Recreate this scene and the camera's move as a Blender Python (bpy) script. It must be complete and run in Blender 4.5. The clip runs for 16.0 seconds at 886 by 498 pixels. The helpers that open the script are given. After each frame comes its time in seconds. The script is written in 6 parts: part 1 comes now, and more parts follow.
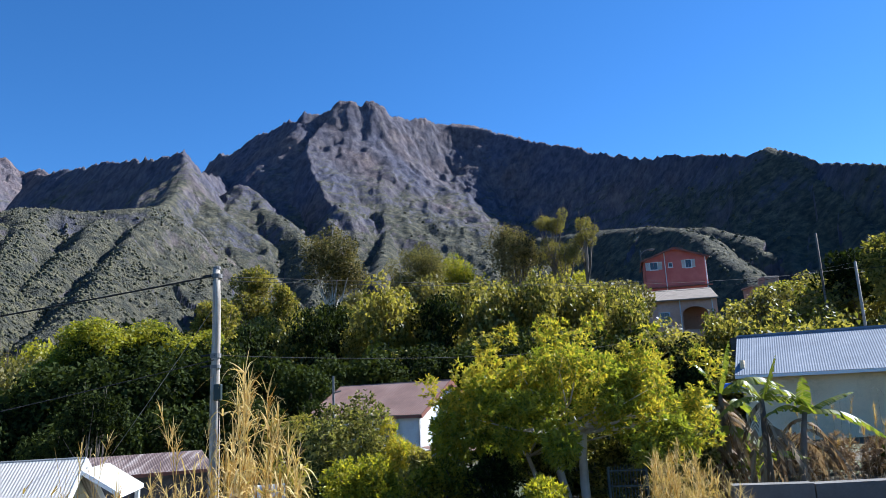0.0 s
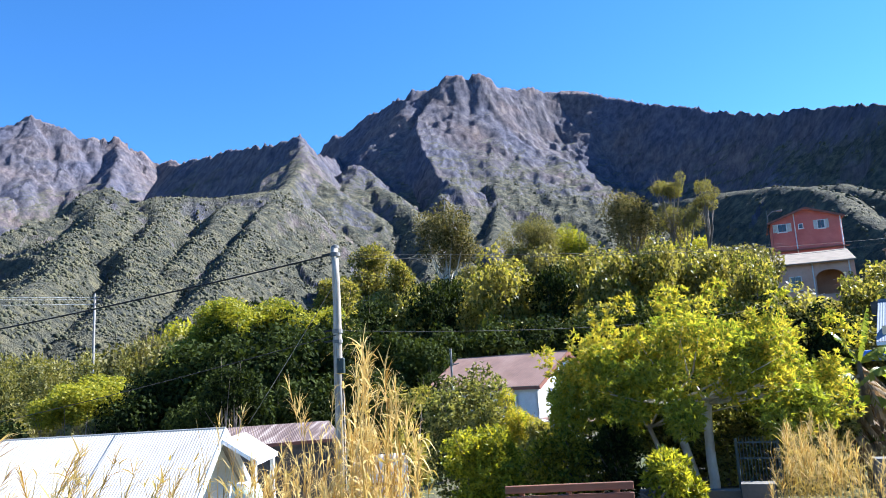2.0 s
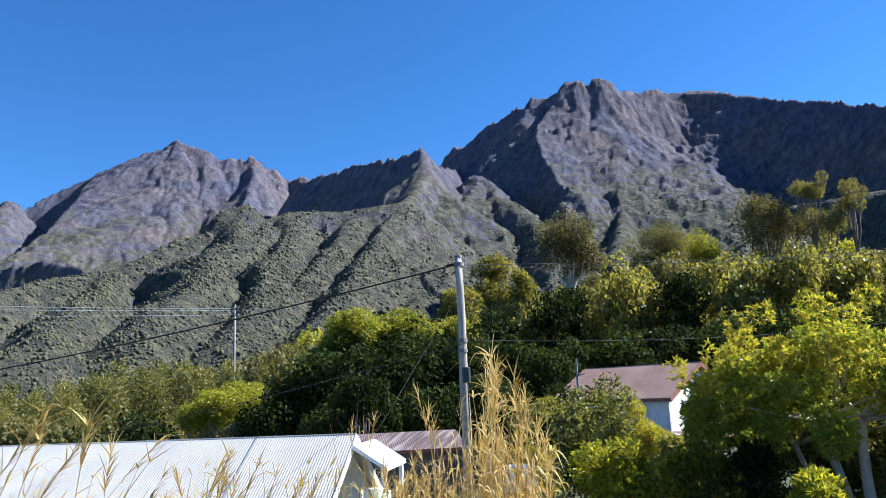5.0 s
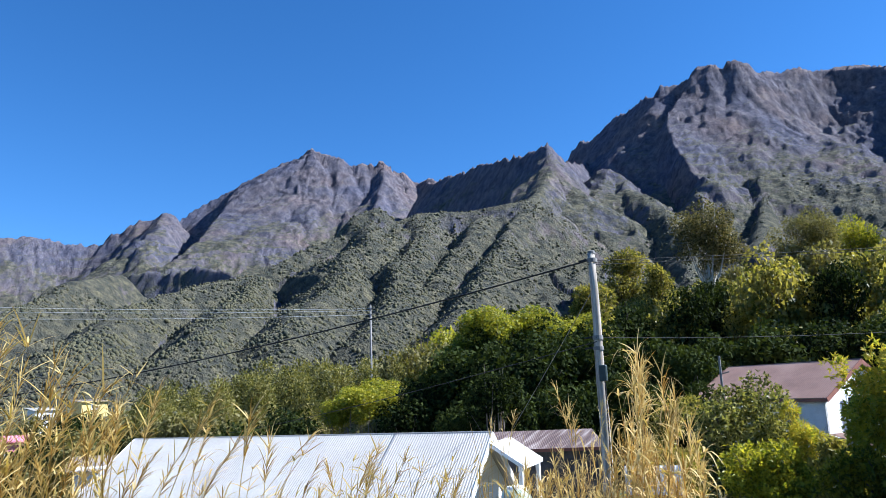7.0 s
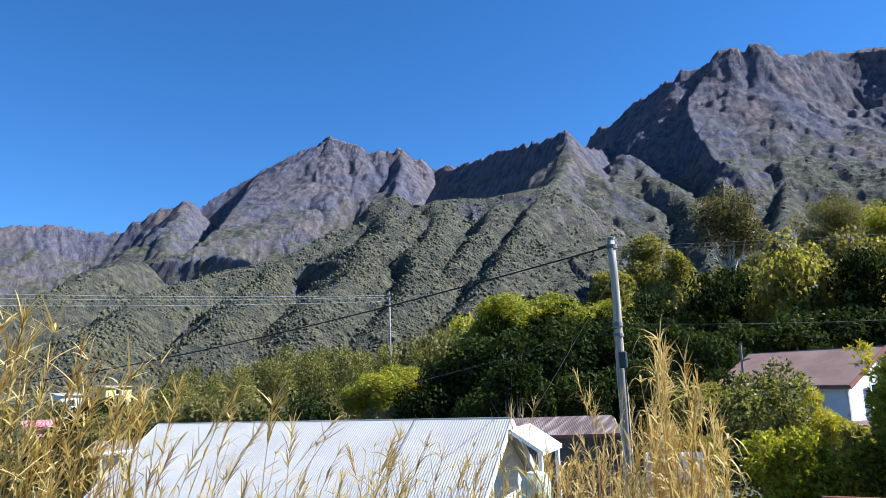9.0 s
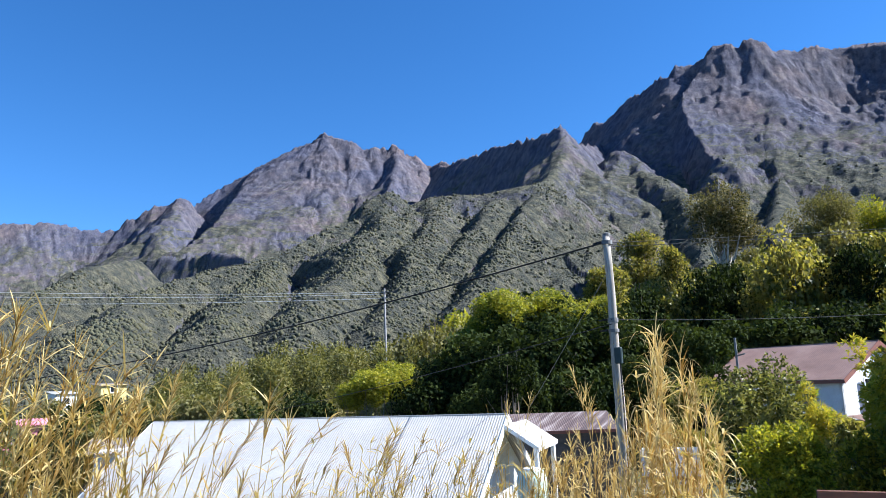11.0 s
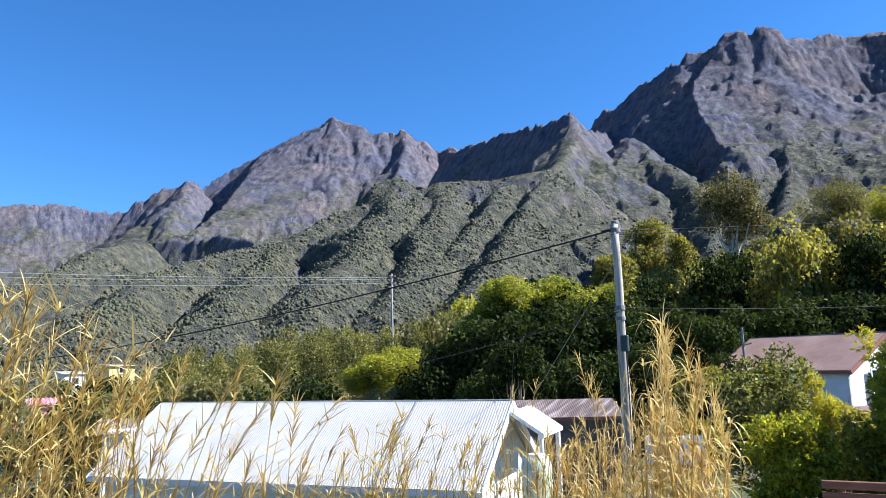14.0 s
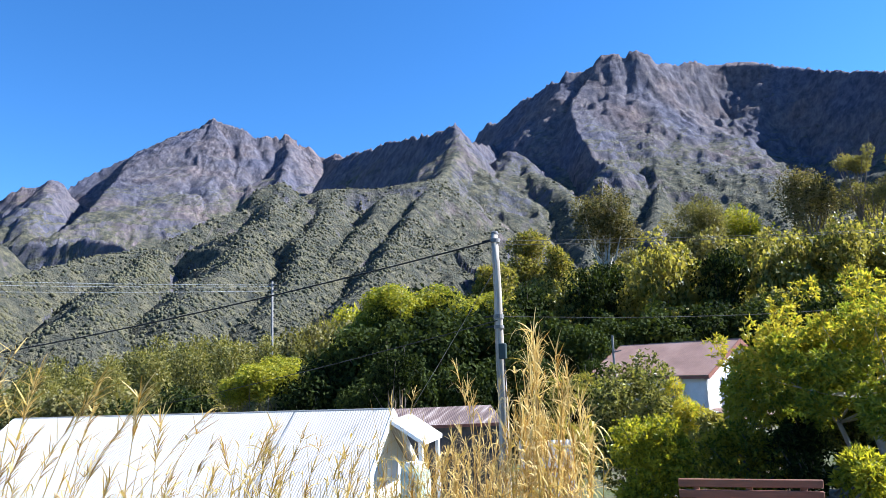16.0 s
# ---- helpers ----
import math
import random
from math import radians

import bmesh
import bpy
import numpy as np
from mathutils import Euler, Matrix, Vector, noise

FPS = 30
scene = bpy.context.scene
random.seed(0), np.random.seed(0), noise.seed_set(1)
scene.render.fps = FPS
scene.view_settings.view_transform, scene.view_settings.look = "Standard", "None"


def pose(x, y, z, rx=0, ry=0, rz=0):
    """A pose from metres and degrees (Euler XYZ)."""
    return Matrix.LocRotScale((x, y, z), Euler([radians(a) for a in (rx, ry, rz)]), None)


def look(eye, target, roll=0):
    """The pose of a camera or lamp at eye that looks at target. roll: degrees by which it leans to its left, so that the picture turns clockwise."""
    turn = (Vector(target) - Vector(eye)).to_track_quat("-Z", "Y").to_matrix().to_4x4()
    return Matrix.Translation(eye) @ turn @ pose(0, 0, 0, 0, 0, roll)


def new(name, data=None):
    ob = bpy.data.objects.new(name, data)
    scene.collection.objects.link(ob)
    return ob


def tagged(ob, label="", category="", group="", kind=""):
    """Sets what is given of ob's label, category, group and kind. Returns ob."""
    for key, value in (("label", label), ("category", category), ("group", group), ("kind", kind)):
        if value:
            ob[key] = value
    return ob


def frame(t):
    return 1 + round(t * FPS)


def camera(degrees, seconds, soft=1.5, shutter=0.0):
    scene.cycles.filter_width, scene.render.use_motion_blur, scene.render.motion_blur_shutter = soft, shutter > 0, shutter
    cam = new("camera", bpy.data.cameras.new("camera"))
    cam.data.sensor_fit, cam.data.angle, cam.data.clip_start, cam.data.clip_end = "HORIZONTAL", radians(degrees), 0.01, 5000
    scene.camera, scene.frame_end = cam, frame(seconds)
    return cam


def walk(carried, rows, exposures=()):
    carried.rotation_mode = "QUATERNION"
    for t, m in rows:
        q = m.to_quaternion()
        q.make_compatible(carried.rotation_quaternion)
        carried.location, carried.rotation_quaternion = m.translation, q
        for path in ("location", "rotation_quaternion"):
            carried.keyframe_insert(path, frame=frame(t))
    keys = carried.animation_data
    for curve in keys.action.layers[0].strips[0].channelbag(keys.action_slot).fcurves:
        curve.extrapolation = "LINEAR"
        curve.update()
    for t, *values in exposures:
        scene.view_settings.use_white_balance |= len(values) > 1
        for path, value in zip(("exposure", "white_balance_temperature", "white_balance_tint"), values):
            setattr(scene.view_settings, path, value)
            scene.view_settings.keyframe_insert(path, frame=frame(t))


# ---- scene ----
EXPOSURES = ((0.0, 1.25, 5450, 10), (0.5, 1.6, 5450, 10), (1.0, 1.65, 5450, 10), (1.5, 1.95, 5500, 10), (2.0, 1.95, 5550, 10), (3.0, 2.0, 5550, 10), (5.5, 1.35, 5400, 10),
             (7.0, 1.35, 5350, 10), (9.0, 1.3, 5400, 10), (11.5, 1.45, 5400, 10), (13.0, 1.45, 5450, 10), (16.0, 1.75, 5500, 10))
cam = camera(62.4, 16.0, soft=0.8)
walk(cam, [
    (0.0, pose(0.060, 0, 1.6, 101.68, 2.64, -1.03)),
    (0.5, pose(0.065, 0, 1.6, 101.84, 2.81, 2.03)),
    (1.0, pose(0.075, 0, 1.6, 101.30, 3.17, 4.46)),
    (1.5, pose(0.085, 0, 1.6, 100.33, 3.17, 6.49)),
    (2.0, pose(0.090, 0, 1.6, 99.99, 3.14, 8.05)),
    (2.5, pose(0.090, 0, 1.6, 100.08, 2.86, 9.22)),
    (3.0, pose(0.090, 0, 1.6, 99.23, 2.76, 10.32)),
    (5.5, pose(0.040, 0, 1.6, 101.44, 2.22, 20.37)),
    (6.0, pose(0.030, 0, 1.6, 100.67, 2.32, 23.38)),
    (6.5, pose(0.010, 0, 1.6, 100.91, 2.36, 25.55)),
    (7.0, pose(-0.020, 0, 1.6, 101.43, 2.02, 27.74)),
    (7.5, pose(-0.040, 0, 1.6, 101.37, 1.73, 28.77)),
    (8.0, pose(-0.040, 0, 1.6, 100.72, 1.66, 29.11)),
    (8.5, pose(-0.041, 0, 1.6, 100.66, 1.80, 29.16)),
    (9.0, pose(-0.042, 0, 1.6, 100.44, 1.90, 29.17)),
    (11.5, pose(-0.047, 0, 1.6, 100.05, 2.22, 28.80)),
    (12.0, pose(-0.048, 0, 1.6, 99.90, 2.30, 29.04)),
    (12.5, pose(-0.049, 0, 1.6, 99.79, 2.01, 29.48)),
    (13.0, pose(-0.050, 0, 1.6, 99.36, 1.62, 29.76)),
    (13.5, pose(-0.060, 0, 1.6, 99.11, 1.43, 29.61)),
    (14.0, pose(-0.050, 0, 1.6, 99.06, 1.40, 29.29)),
    (14.5, pose(-0.030, 0, 1.6, 99.08, 1.38, 28.44)),
    (15.0, pose(0.000, 0, 1.6, 98.89, 1.43, 26.69)),
    (15.5, pose(0.010, 0, 1.6, 99.02, 1.59, 23.34)),
    (16.0, pose(0.000, 0, 1.6, 99.45, 2.03, 20.23)),
], exposures=EXPOSURES)

# ---- light ----
SUN_AZ, SUN_EL = 62.0, 40.0      # degrees to the right of straight ahead, degrees above the horizon
world = bpy.data.worlds.new("sky")
scene.world = world
world.use_nodes = True
wn = world.node_tree
sky = wn.nodes.new("ShaderNodeTexSky")
sky.sky_type = 'NISHITA'
sky.sun_disc = False
sky.sun_elevation = radians(SUN_EL)
sky.sun_rotation = radians(SUN_AZ)
sky.altitude = 1200
sky.air_density = 1.0
sky.dust_density = 0.1
sky.ozone_density = 5.0
wn.nodes["Background"].inputs[1].default_value = 0.066
clear = wn.nodes.new("ShaderNodeHueSaturation")
clear.inputs["Saturation"].default_value = 1.16
wn.links.new(sky.outputs[0], clear.inputs["Color"])
wn.links.new(clear.outputs[0], wn.nodes["Background"].inputs[0])
sun_data = bpy.data.lights.new("sun", 'SUN')
sun_data.energy = 5.0
sun_data.angle = radians(0.5)
sun_data.color = (1.0, 0.93, 0.82)
sun = new("sun", sun_data)
_s = Vector((math.sin(radians(SUN_AZ)) * math.cos(radians(SUN_EL)),
             math.cos(radians(SUN_AZ)) * math.cos(radians(SUN_EL)), math.sin(radians(SUN_EL))))
sun.matrix_world = look(_s * 50, (0, 0, 0))

rng = np.random.default_rng(7)
EYE = 1.6


def at(az, d, z=0.0):
    """A place at az degrees to the left of straight ahead and d metres off."""
    a = radians(az)
    return Vector((-d * math.sin(a), d * math.cos(a), z))


def up(el, d):
    """The height of what stands el degrees above eye level at d metres."""
    return EYE + d * math.tan(radians(el))


# ---- materials ----
def mat(name):
    m = bpy.data.materials.new(name)
    m.use_nodes = True
    nt = m.node_tree
    return m, nt, nt.nodes["Principled BSDF"]


def nd(nt, kind, **kw):
    n = nt.nodes.new(kind)
    for k, v in kw.items():
        n.inputs[k.replace("_", " ")].default_value = v
    return n


def ramp(nt, fac, stops):
    r = nt.nodes.new("ShaderNodeValToRGB")
    e = r.color_ramp.elements
    while len(e) < len(stops):
        e.new(0.5)
    for el, (p, c) in zip(e, stops):
        el.position, el.color = p, (*c, 1)
    nt.links.new(fac, r.inputs[0])
    return r.outputs[0]


def coords(nt, scale=(1, 1, 1), world_space=False):
    m = nt.nodes.new("ShaderNodeMapping")
    m.inputs["Scale"].default_value = scale
    if world_space:
        nt.links.new(nt.nodes.new("ShaderNodeNewGeometry").outputs["Position"], m.inputs[0])
    else:
        nt.links.new(nt.nodes.new("ShaderNodeTexCoord").outputs["Object"], m.inputs[0])
    return m.outputs[0]


def noise_tex(nt, vec, scale, detail=6, rough=0.6):
    n = nd(nt, "ShaderNodeTexNoise", Scale=scale, Detail=detail, Roughness=rough)
    nt.links.new(vec, n.inputs["Vector"])
    return n.outputs["Fac"]


def mix_col(nt, fac, a, b, mode='MIX'):
    m = nt.nodes.new("ShaderNodeMix")
    m.data_type, m.blend_type = 'RGBA', mode
    for sock, v in ((m.inputs[0], fac), (m.inputs[6], a), (m.inputs[7], b)):
        if isinstance(v, (int, float)):
            sock.default_value = v
        elif isinstance(v, tuple):
            sock.default_value = (*v, 1)
        else:
            nt.links.new(v, sock)
    return m.outputs[2]


def bump(nt, bsdf, height, strength, dist):
    b = nd(nt, "ShaderNodeBump", Strength=strength, Distance=dist)
    nt.links.new(height, b.inputs["Height"])
    nt.links.new(b.outputs[0], bsdf.inputs["Normal"])


def surface(name, c1, c2, c3, scale, rough=0.7, grain=25.0, relief=0.01, metal=0.0, stretch=(1, 1, 1), stain=0.0, stain_col=(0.1, 0.06, 0.04)):
    """A painted, wooden, metal or stone surface with broad patches, fine grain and stains."""
    m, nt, b = mat(name)
    v = coords(nt, stretch)
    broad = noise_tex(nt, v, scale)
    col = ramp(nt, broad, [(0.3, c1), (0.5, c2), (0.72, c3)])
    fine = noise_tex(nt, v, grain, 8, 0.7)
    col = mix_col(nt, 0.35, col, ramp(nt, fine, [(0.3, (0.62, 0.62, 0.62)), (0.7, (1.25, 1.25, 1.25))]), 'MULTIPLY')
    if stain:
        s = ramp(nt, noise_tex(nt, v, scale * 2.3, 8, 0.7), [(0.52, (0, 0, 0)), (0.68, (stain, stain, stain))])
        col = mix_col(nt, s, col, stain_col)
    nt.links.new(col, b.inputs["Base Color"])
    b.inputs["Roughness"].default_value = rough
    b.inputs["Metallic"].default_value = metal
    bump(nt, b, fine, 0.5, relief)
    return m


def leaf(name, dark, mid, light, trans=0.45, rough=0.45, glow=(1.25, 1.22, 0.45), gloss=0.22):
    """Foliage: each leaf has its own tint, and light passes through it."""
    m, nt, b = mat(name)
    geo = nt.nodes.new("ShaderNodeNewGeometry")
    info = nt.nodes.new("ShaderNodeObjectInfo")
    big = noise_tex(nt, coords(nt, world_space=True), 0.35, 3)
    add = nd(nt, "ShaderNodeMath")
    add.operation = 'MULTIPLY_ADD'
    nt.links.new(geo.outputs["Random Per Island"], add.inputs[0])
    add.inputs[1].default_value = 0.7
    nt.links.new(big, add.inputs[2])
    add2 = nd(nt, "ShaderNodeMath")
    add2.operation = 'MULTIPLY_ADD'
    nt.links.new(info.outputs["Random"], add2.inputs[0])
    add2.inputs[1].default_value = 0.3
    nt.links.new(add.outputs[0], add2.inputs[2])
    col = ramp(nt, add2.outputs[0], [(0.42, dark), (0.85, mid), (1.0, light)])
    nt.links.new(col, b.inputs["Base Color"])
    b.inputs["Roughness"].default_value = rough
    b.inputs["Specular IOR Level"].default_value = gloss
    t = nt.nodes.new("ShaderNodeBsdfTranslucent")
    nt.links.new(mix_col(nt, 1.0, col, glow, 'MULTIPLY'), t.inputs[0])
    mx = nt.nodes.new("ShaderNodeMixShader")
    mx.inputs[0].default_value = trans
    nt.links.new(b.outputs[0], mx.inputs[1])
    nt.links.new(t.outputs[0], mx.inputs[2])
    nt.links.new(mx.outputs[0], nt.nodes["Material Output"].inputs[0])
    return m


LEAF_HILL = leaf("leaf_hill", (0.034, 0.045, 0.012), (0.115, 0.122, 0.028), (0.29, 0.255, 0.075), 0.5, 0.45, (1.35, 1.3, 0.5))
# yellow-green leaves, which also paint sunlight onto tree tops
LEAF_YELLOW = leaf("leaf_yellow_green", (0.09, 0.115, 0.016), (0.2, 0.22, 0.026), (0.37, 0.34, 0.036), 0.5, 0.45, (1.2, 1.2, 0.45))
# near-black leaves: the shade on these plants is put into their colour
LEAF_SHADE_PAINTED = leaf("leaf_shade_painted", (0.006, 0.011, 0.004), (0.014, 0.022, 0.007), (0.042, 0.056, 0.014), 0.25, 0.8, gloss=0.06)
LEAF_OLIVE = leaf("leaf_olive", (0.06, 0.06, 0.022), (0.13, 0.12, 0.042), (0.22, 0.195, 0.075), 0.4)
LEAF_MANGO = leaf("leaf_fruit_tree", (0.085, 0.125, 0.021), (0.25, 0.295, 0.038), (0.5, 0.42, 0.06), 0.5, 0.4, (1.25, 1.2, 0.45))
LEAF_MANGO_GREEN = leaf("leaf_fruit_tree_green", (0.036, 0.06, 0.013), (0.13, 0.175, 0.028), (0.3, 0.31, 0.045), 0.48, 0.35, (1.35, 1.35, 0.45), 0.3)
LEAF_BUSH = leaf("leaf_bush", (0.05, 0.07, 0.013), (0.16, 0.175, 0.026), (0.36, 0.32, 0.05), 0.55, 0.35, (1.4, 1.35, 0.45))
LEAF_CROWN = leaf("leaf_round_crown", (0.016, 0.021, 0.008), (0.05, 0.053, 0.019), (0.24, 0.2, 0.085), 0.28, 0.45)
LEAF_LIME = leaf("leaf_lime_bush", (0.06, 0.08, 0.012), (0.22, 0.24, 0.024), (0.42, 0.39, 0.04), 0.52, 0.4, (1.3, 1.25, 0.4))
LEAF_SPECK = leaf("leaf_speckled_bush", (0.022, 0.032, 0.01), (0.085, 0.1, 0.026), (0.3, 0.28, 0.1), 0.42, 0.35)
LEAF_PINE = leaf("leaf_casuarina", (0.026, 0.033, 0.01), (0.085, 0.09, 0.024), (0.22, 0.2, 0.06), 0.4)
FAR_LEAF = leaf("far_slope_leaf", (0.033, 0.039, 0.03), (0.06, 0.063, 0.04), (0.1, 0.094, 0.053), 0.1, 0.9, (1.0, 1.0, 0.8))
LEAF_BANANA = leaf("leaf_banana", (0.045, 0.07, 0.016), (0.095, 0.14, 0.024), (0.22, 0.25, 0.036), 0.45, 0.4)
DRY = leaf("dry_cane", (0.19, 0.1, 0.024), (0.41, 0.255, 0.055), (0.62, 0.48, 0.2), 0.35, 0.6, (1.2, 1.1, 0.8))
DRY_GREEN = leaf("half_dry_cane", (0.13, 0.12, 0.025), (0.28, 0.215, 0.05), (0.43, 0.33, 0.11), 0.4, 0.6, (1.3, 1.2, 0.6))
DEAD = leaf("dead_leaf", (0.07, 0.04, 0.02), (0.16, 0.1, 0.05), (0.3, 0.22, 0.13), 0.25, 0.7, (1.1, 1.0, 0.8))
BARK = surface("bark", (0.08, 0.06, 0.045), (0.16, 0.13, 0.1), (0.25, 0.21, 0.17), 3, 0.9, 30, 0.02, stretch=(1, 1, 0.3))
BARK_PALE = surface("bark_pale", (0.28, 0.24, 0.2), (0.5, 0.46, 0.4), (0.68, 0.63, 0.56), 4, 0.85, 22, 0.012, stretch=(1, 1, 0.4))
POLE_WOOD = surface("weathered_pole_wood", (0.2, 0.17, 0.14), (0.38, 0.335, 0.28), (0.56, 0.51, 0.44), 2.5, 0.85, 40, 0.006, stretch=(4, 4, 0.25), stain=0.6)
WHITE_TIN = surface("white_painted_tin", (0.4, 0.378, 0.345), (0.45, 0.425, 0.386), (0.5, 0.47, 0.425), 0.6, 0.85, 12, 0.002, stain=0.15, stain_col=(0.5, 0.47, 0.42))
BLUE_TIN = surface("pale_blue_tin", (0.135, 0.16, 0.205), (0.165, 0.195, 0.24), (0.205, 0.235, 0.28), 0.7, 0.85, 14, 0.002, stain=0.2, stain_col=(0.4, 0.42, 0.45))
BROWN_TIN = surface("brown_tin", (0.2, 0.115, 0.085), (0.27, 0.16, 0.12), (0.34, 0.22, 0.17), 0.8, 0.6, 20, 0.003, stain=0.35, stain_col=(0.16, 0.1, 0.08))
RUST_TIN = surface("rusty_tin", (0.035, 0.026, 0.028), (0.13, 0.085, 0.075), (0.4, 0.35, 0.32), 2.6, 0.85, 20, 0.003, stretch=(1.6, 0.12, 0.12), stain=0.9, stain_col=(0.08, 0.04, 0.03))
GREY_TIN = surface("grey_brown_tin", (0.17, 0.135, 0.105), (0.235, 0.19, 0.15), (0.3, 0.25, 0.2), 0.8, 0.9, 18, 0.003, stain=0.4, stain_col=(0.2, 0.15, 0.11))
WHITE_WALL = surface("white_wall", (0.66, 0.67, 0.67), (0.74, 0.74, 0.73), (0.8, 0.8, 0.78), 0.9, 0.8, 30, 0.004, stain=0.25, stain_col=(0.45, 0.42, 0.38))
CREAM_WALL = surface("cream_wall", (0.72, 0.55, 0.33), (0.8, 0.62, 0.39), (0.85, 0.68, 0.45), 0.6, 0.85, 30, 0.004, stain=0.35, stain_col=(0.36, 0.31, 0.2))
RED_WALL = surface("coral_wall", (0.46, 0.12, 0.1), (0.53, 0.155, 0.13), (0.6, 0.2, 0.165), 0.7, 0.85, 30, 0.004, stain=0.2, stain_col=(0.4, 0.12, 0.09))
SALMON_WALL = surface("salmon_wall", (0.56, 0.34, 0.25), (0.66, 0.42, 0.32), (0.72, 0.5, 0.4), 0.7, 0.85, 30, 0.004, stain=0.3, stain_col=(0.32, 0.22, 0.18))
ORANGE_WALL = surface("orange_wall", (0.45, 0.2, 0.11), (0.52, 0.25, 0.14), (0.6, 0.3, 0.18), 0.9, 0.85, 30, 0.004)
PINK_WALL = surface("pink_wall", (0.62, 0.2, 0.27), (0.7, 0.25, 0.32), (0.75, 0.3, 0.37), 0.9, 0.85, 30, 0.004)
YELLOW_WALL = surface("yellow_wall", (0.6, 0.46, 0.16), (0.68, 0.53, 0.2), (0.72, 0.58, 0.25), 0.9, 0.85, 30, 0.004)
TRIM_WHITE = surface("white_trim", (0.7, 0.7, 0.69), (0.78, 0.78, 0.77), (0.82, 0.82, 0.8), 2, 0.55, 30, 0.002)
TRIM_BROWN = surface("brown_trim", (0.14, 0.05, 0.035), (0.2, 0.075, 0.05), (0.26, 0.1, 0.07), 2, 0.6, 30, 0.003)
SHUTTER = surface("grey_green_shutter", (0.45, 0.52, 0.5), (0.55, 0.61, 0.58), (0.62, 0.68, 0.64), 2, 0.6, 30, 0.002)
BENCH_WOOD = surface("red_brown_plank", (0.14, 0.055, 0.03), (0.24, 0.1, 0.055), (0.34, 0.16, 0.09), 2.2, 0.6, 26, 0.004, stretch=(0.35, 3, 3), stain=0.3)
CONCRETE = surface("concrete", (0.085, 0.078, 0.07), (0.13, 0.12, 0.108), (0.185, 0.17, 0.152), 1.2, 0.9, 30, 0.01, stain=0.4, stain_col=(0.12, 0.11, 0.1))
ASPHALT = surface("asphalt", (0.09, 0.085, 0.08), (0.12, 0.115, 0.11), (0.16, 0.15, 0.14), 0.8, 0.95, 60, 0.01)
BASALT = surface("dark_stone", (0.045, 0.04, 0.038), (0.08, 0.073, 0.068), (0.14, 0.125, 0.11), 2, 0.9, 18, 0.03)
STEEL = surface("galvanised_steel", (0.14, 0.135, 0.13), (0.19, 0.185, 0.18), (0.25, 0.245, 0.24), 5, 0.7, 30, 0.001, metal=0.1)
PALE_WIRE = surface("bare_aluminium_wire", (0.5, 0.5, 0.5), (0.6, 0.6, 0.6), (0.7, 0.7, 0.7), 5, 0.6, 30, 0.001)
RUBBER = surface("black_cable", (0.015, 0.015, 0.016), (0.02, 0.02, 0.02), (0.03, 0.03, 0.03), 5, 0.9, 30, 0.001)
DARK_METAL = surface("dark_green_metal", (0.02, 0.035, 0.035), (0.03, 0.05, 0.05), (0.05, 0.07, 0.07), 5, 0.5, 30, 0.001)
MINT = surface("pale_green_plastic", (0.45, 0.6, 0.5), (0.52, 0.66, 0.56), (0.58, 0.7, 0.6), 3, 0.5, 30, 0.001)
BLUE_TARP = surface("blue_sheet", (0.03, 0.12, 0.5), (0.05, 0.17, 0.6), (0.08, 0.22, 0.66), 3, 0.5, 30, 0.003)


def glass_mat():
    m, nt, b = mat("window_glass")
    b.inputs["Base Color"].default_value = (0.02, 0.025, 0.03, 1)
    b.inputs["Roughness"].default_value = 0.06
    b.inputs["Specular IOR Level"].default_value = 0.7
    return m


GLASS = glass_mat()


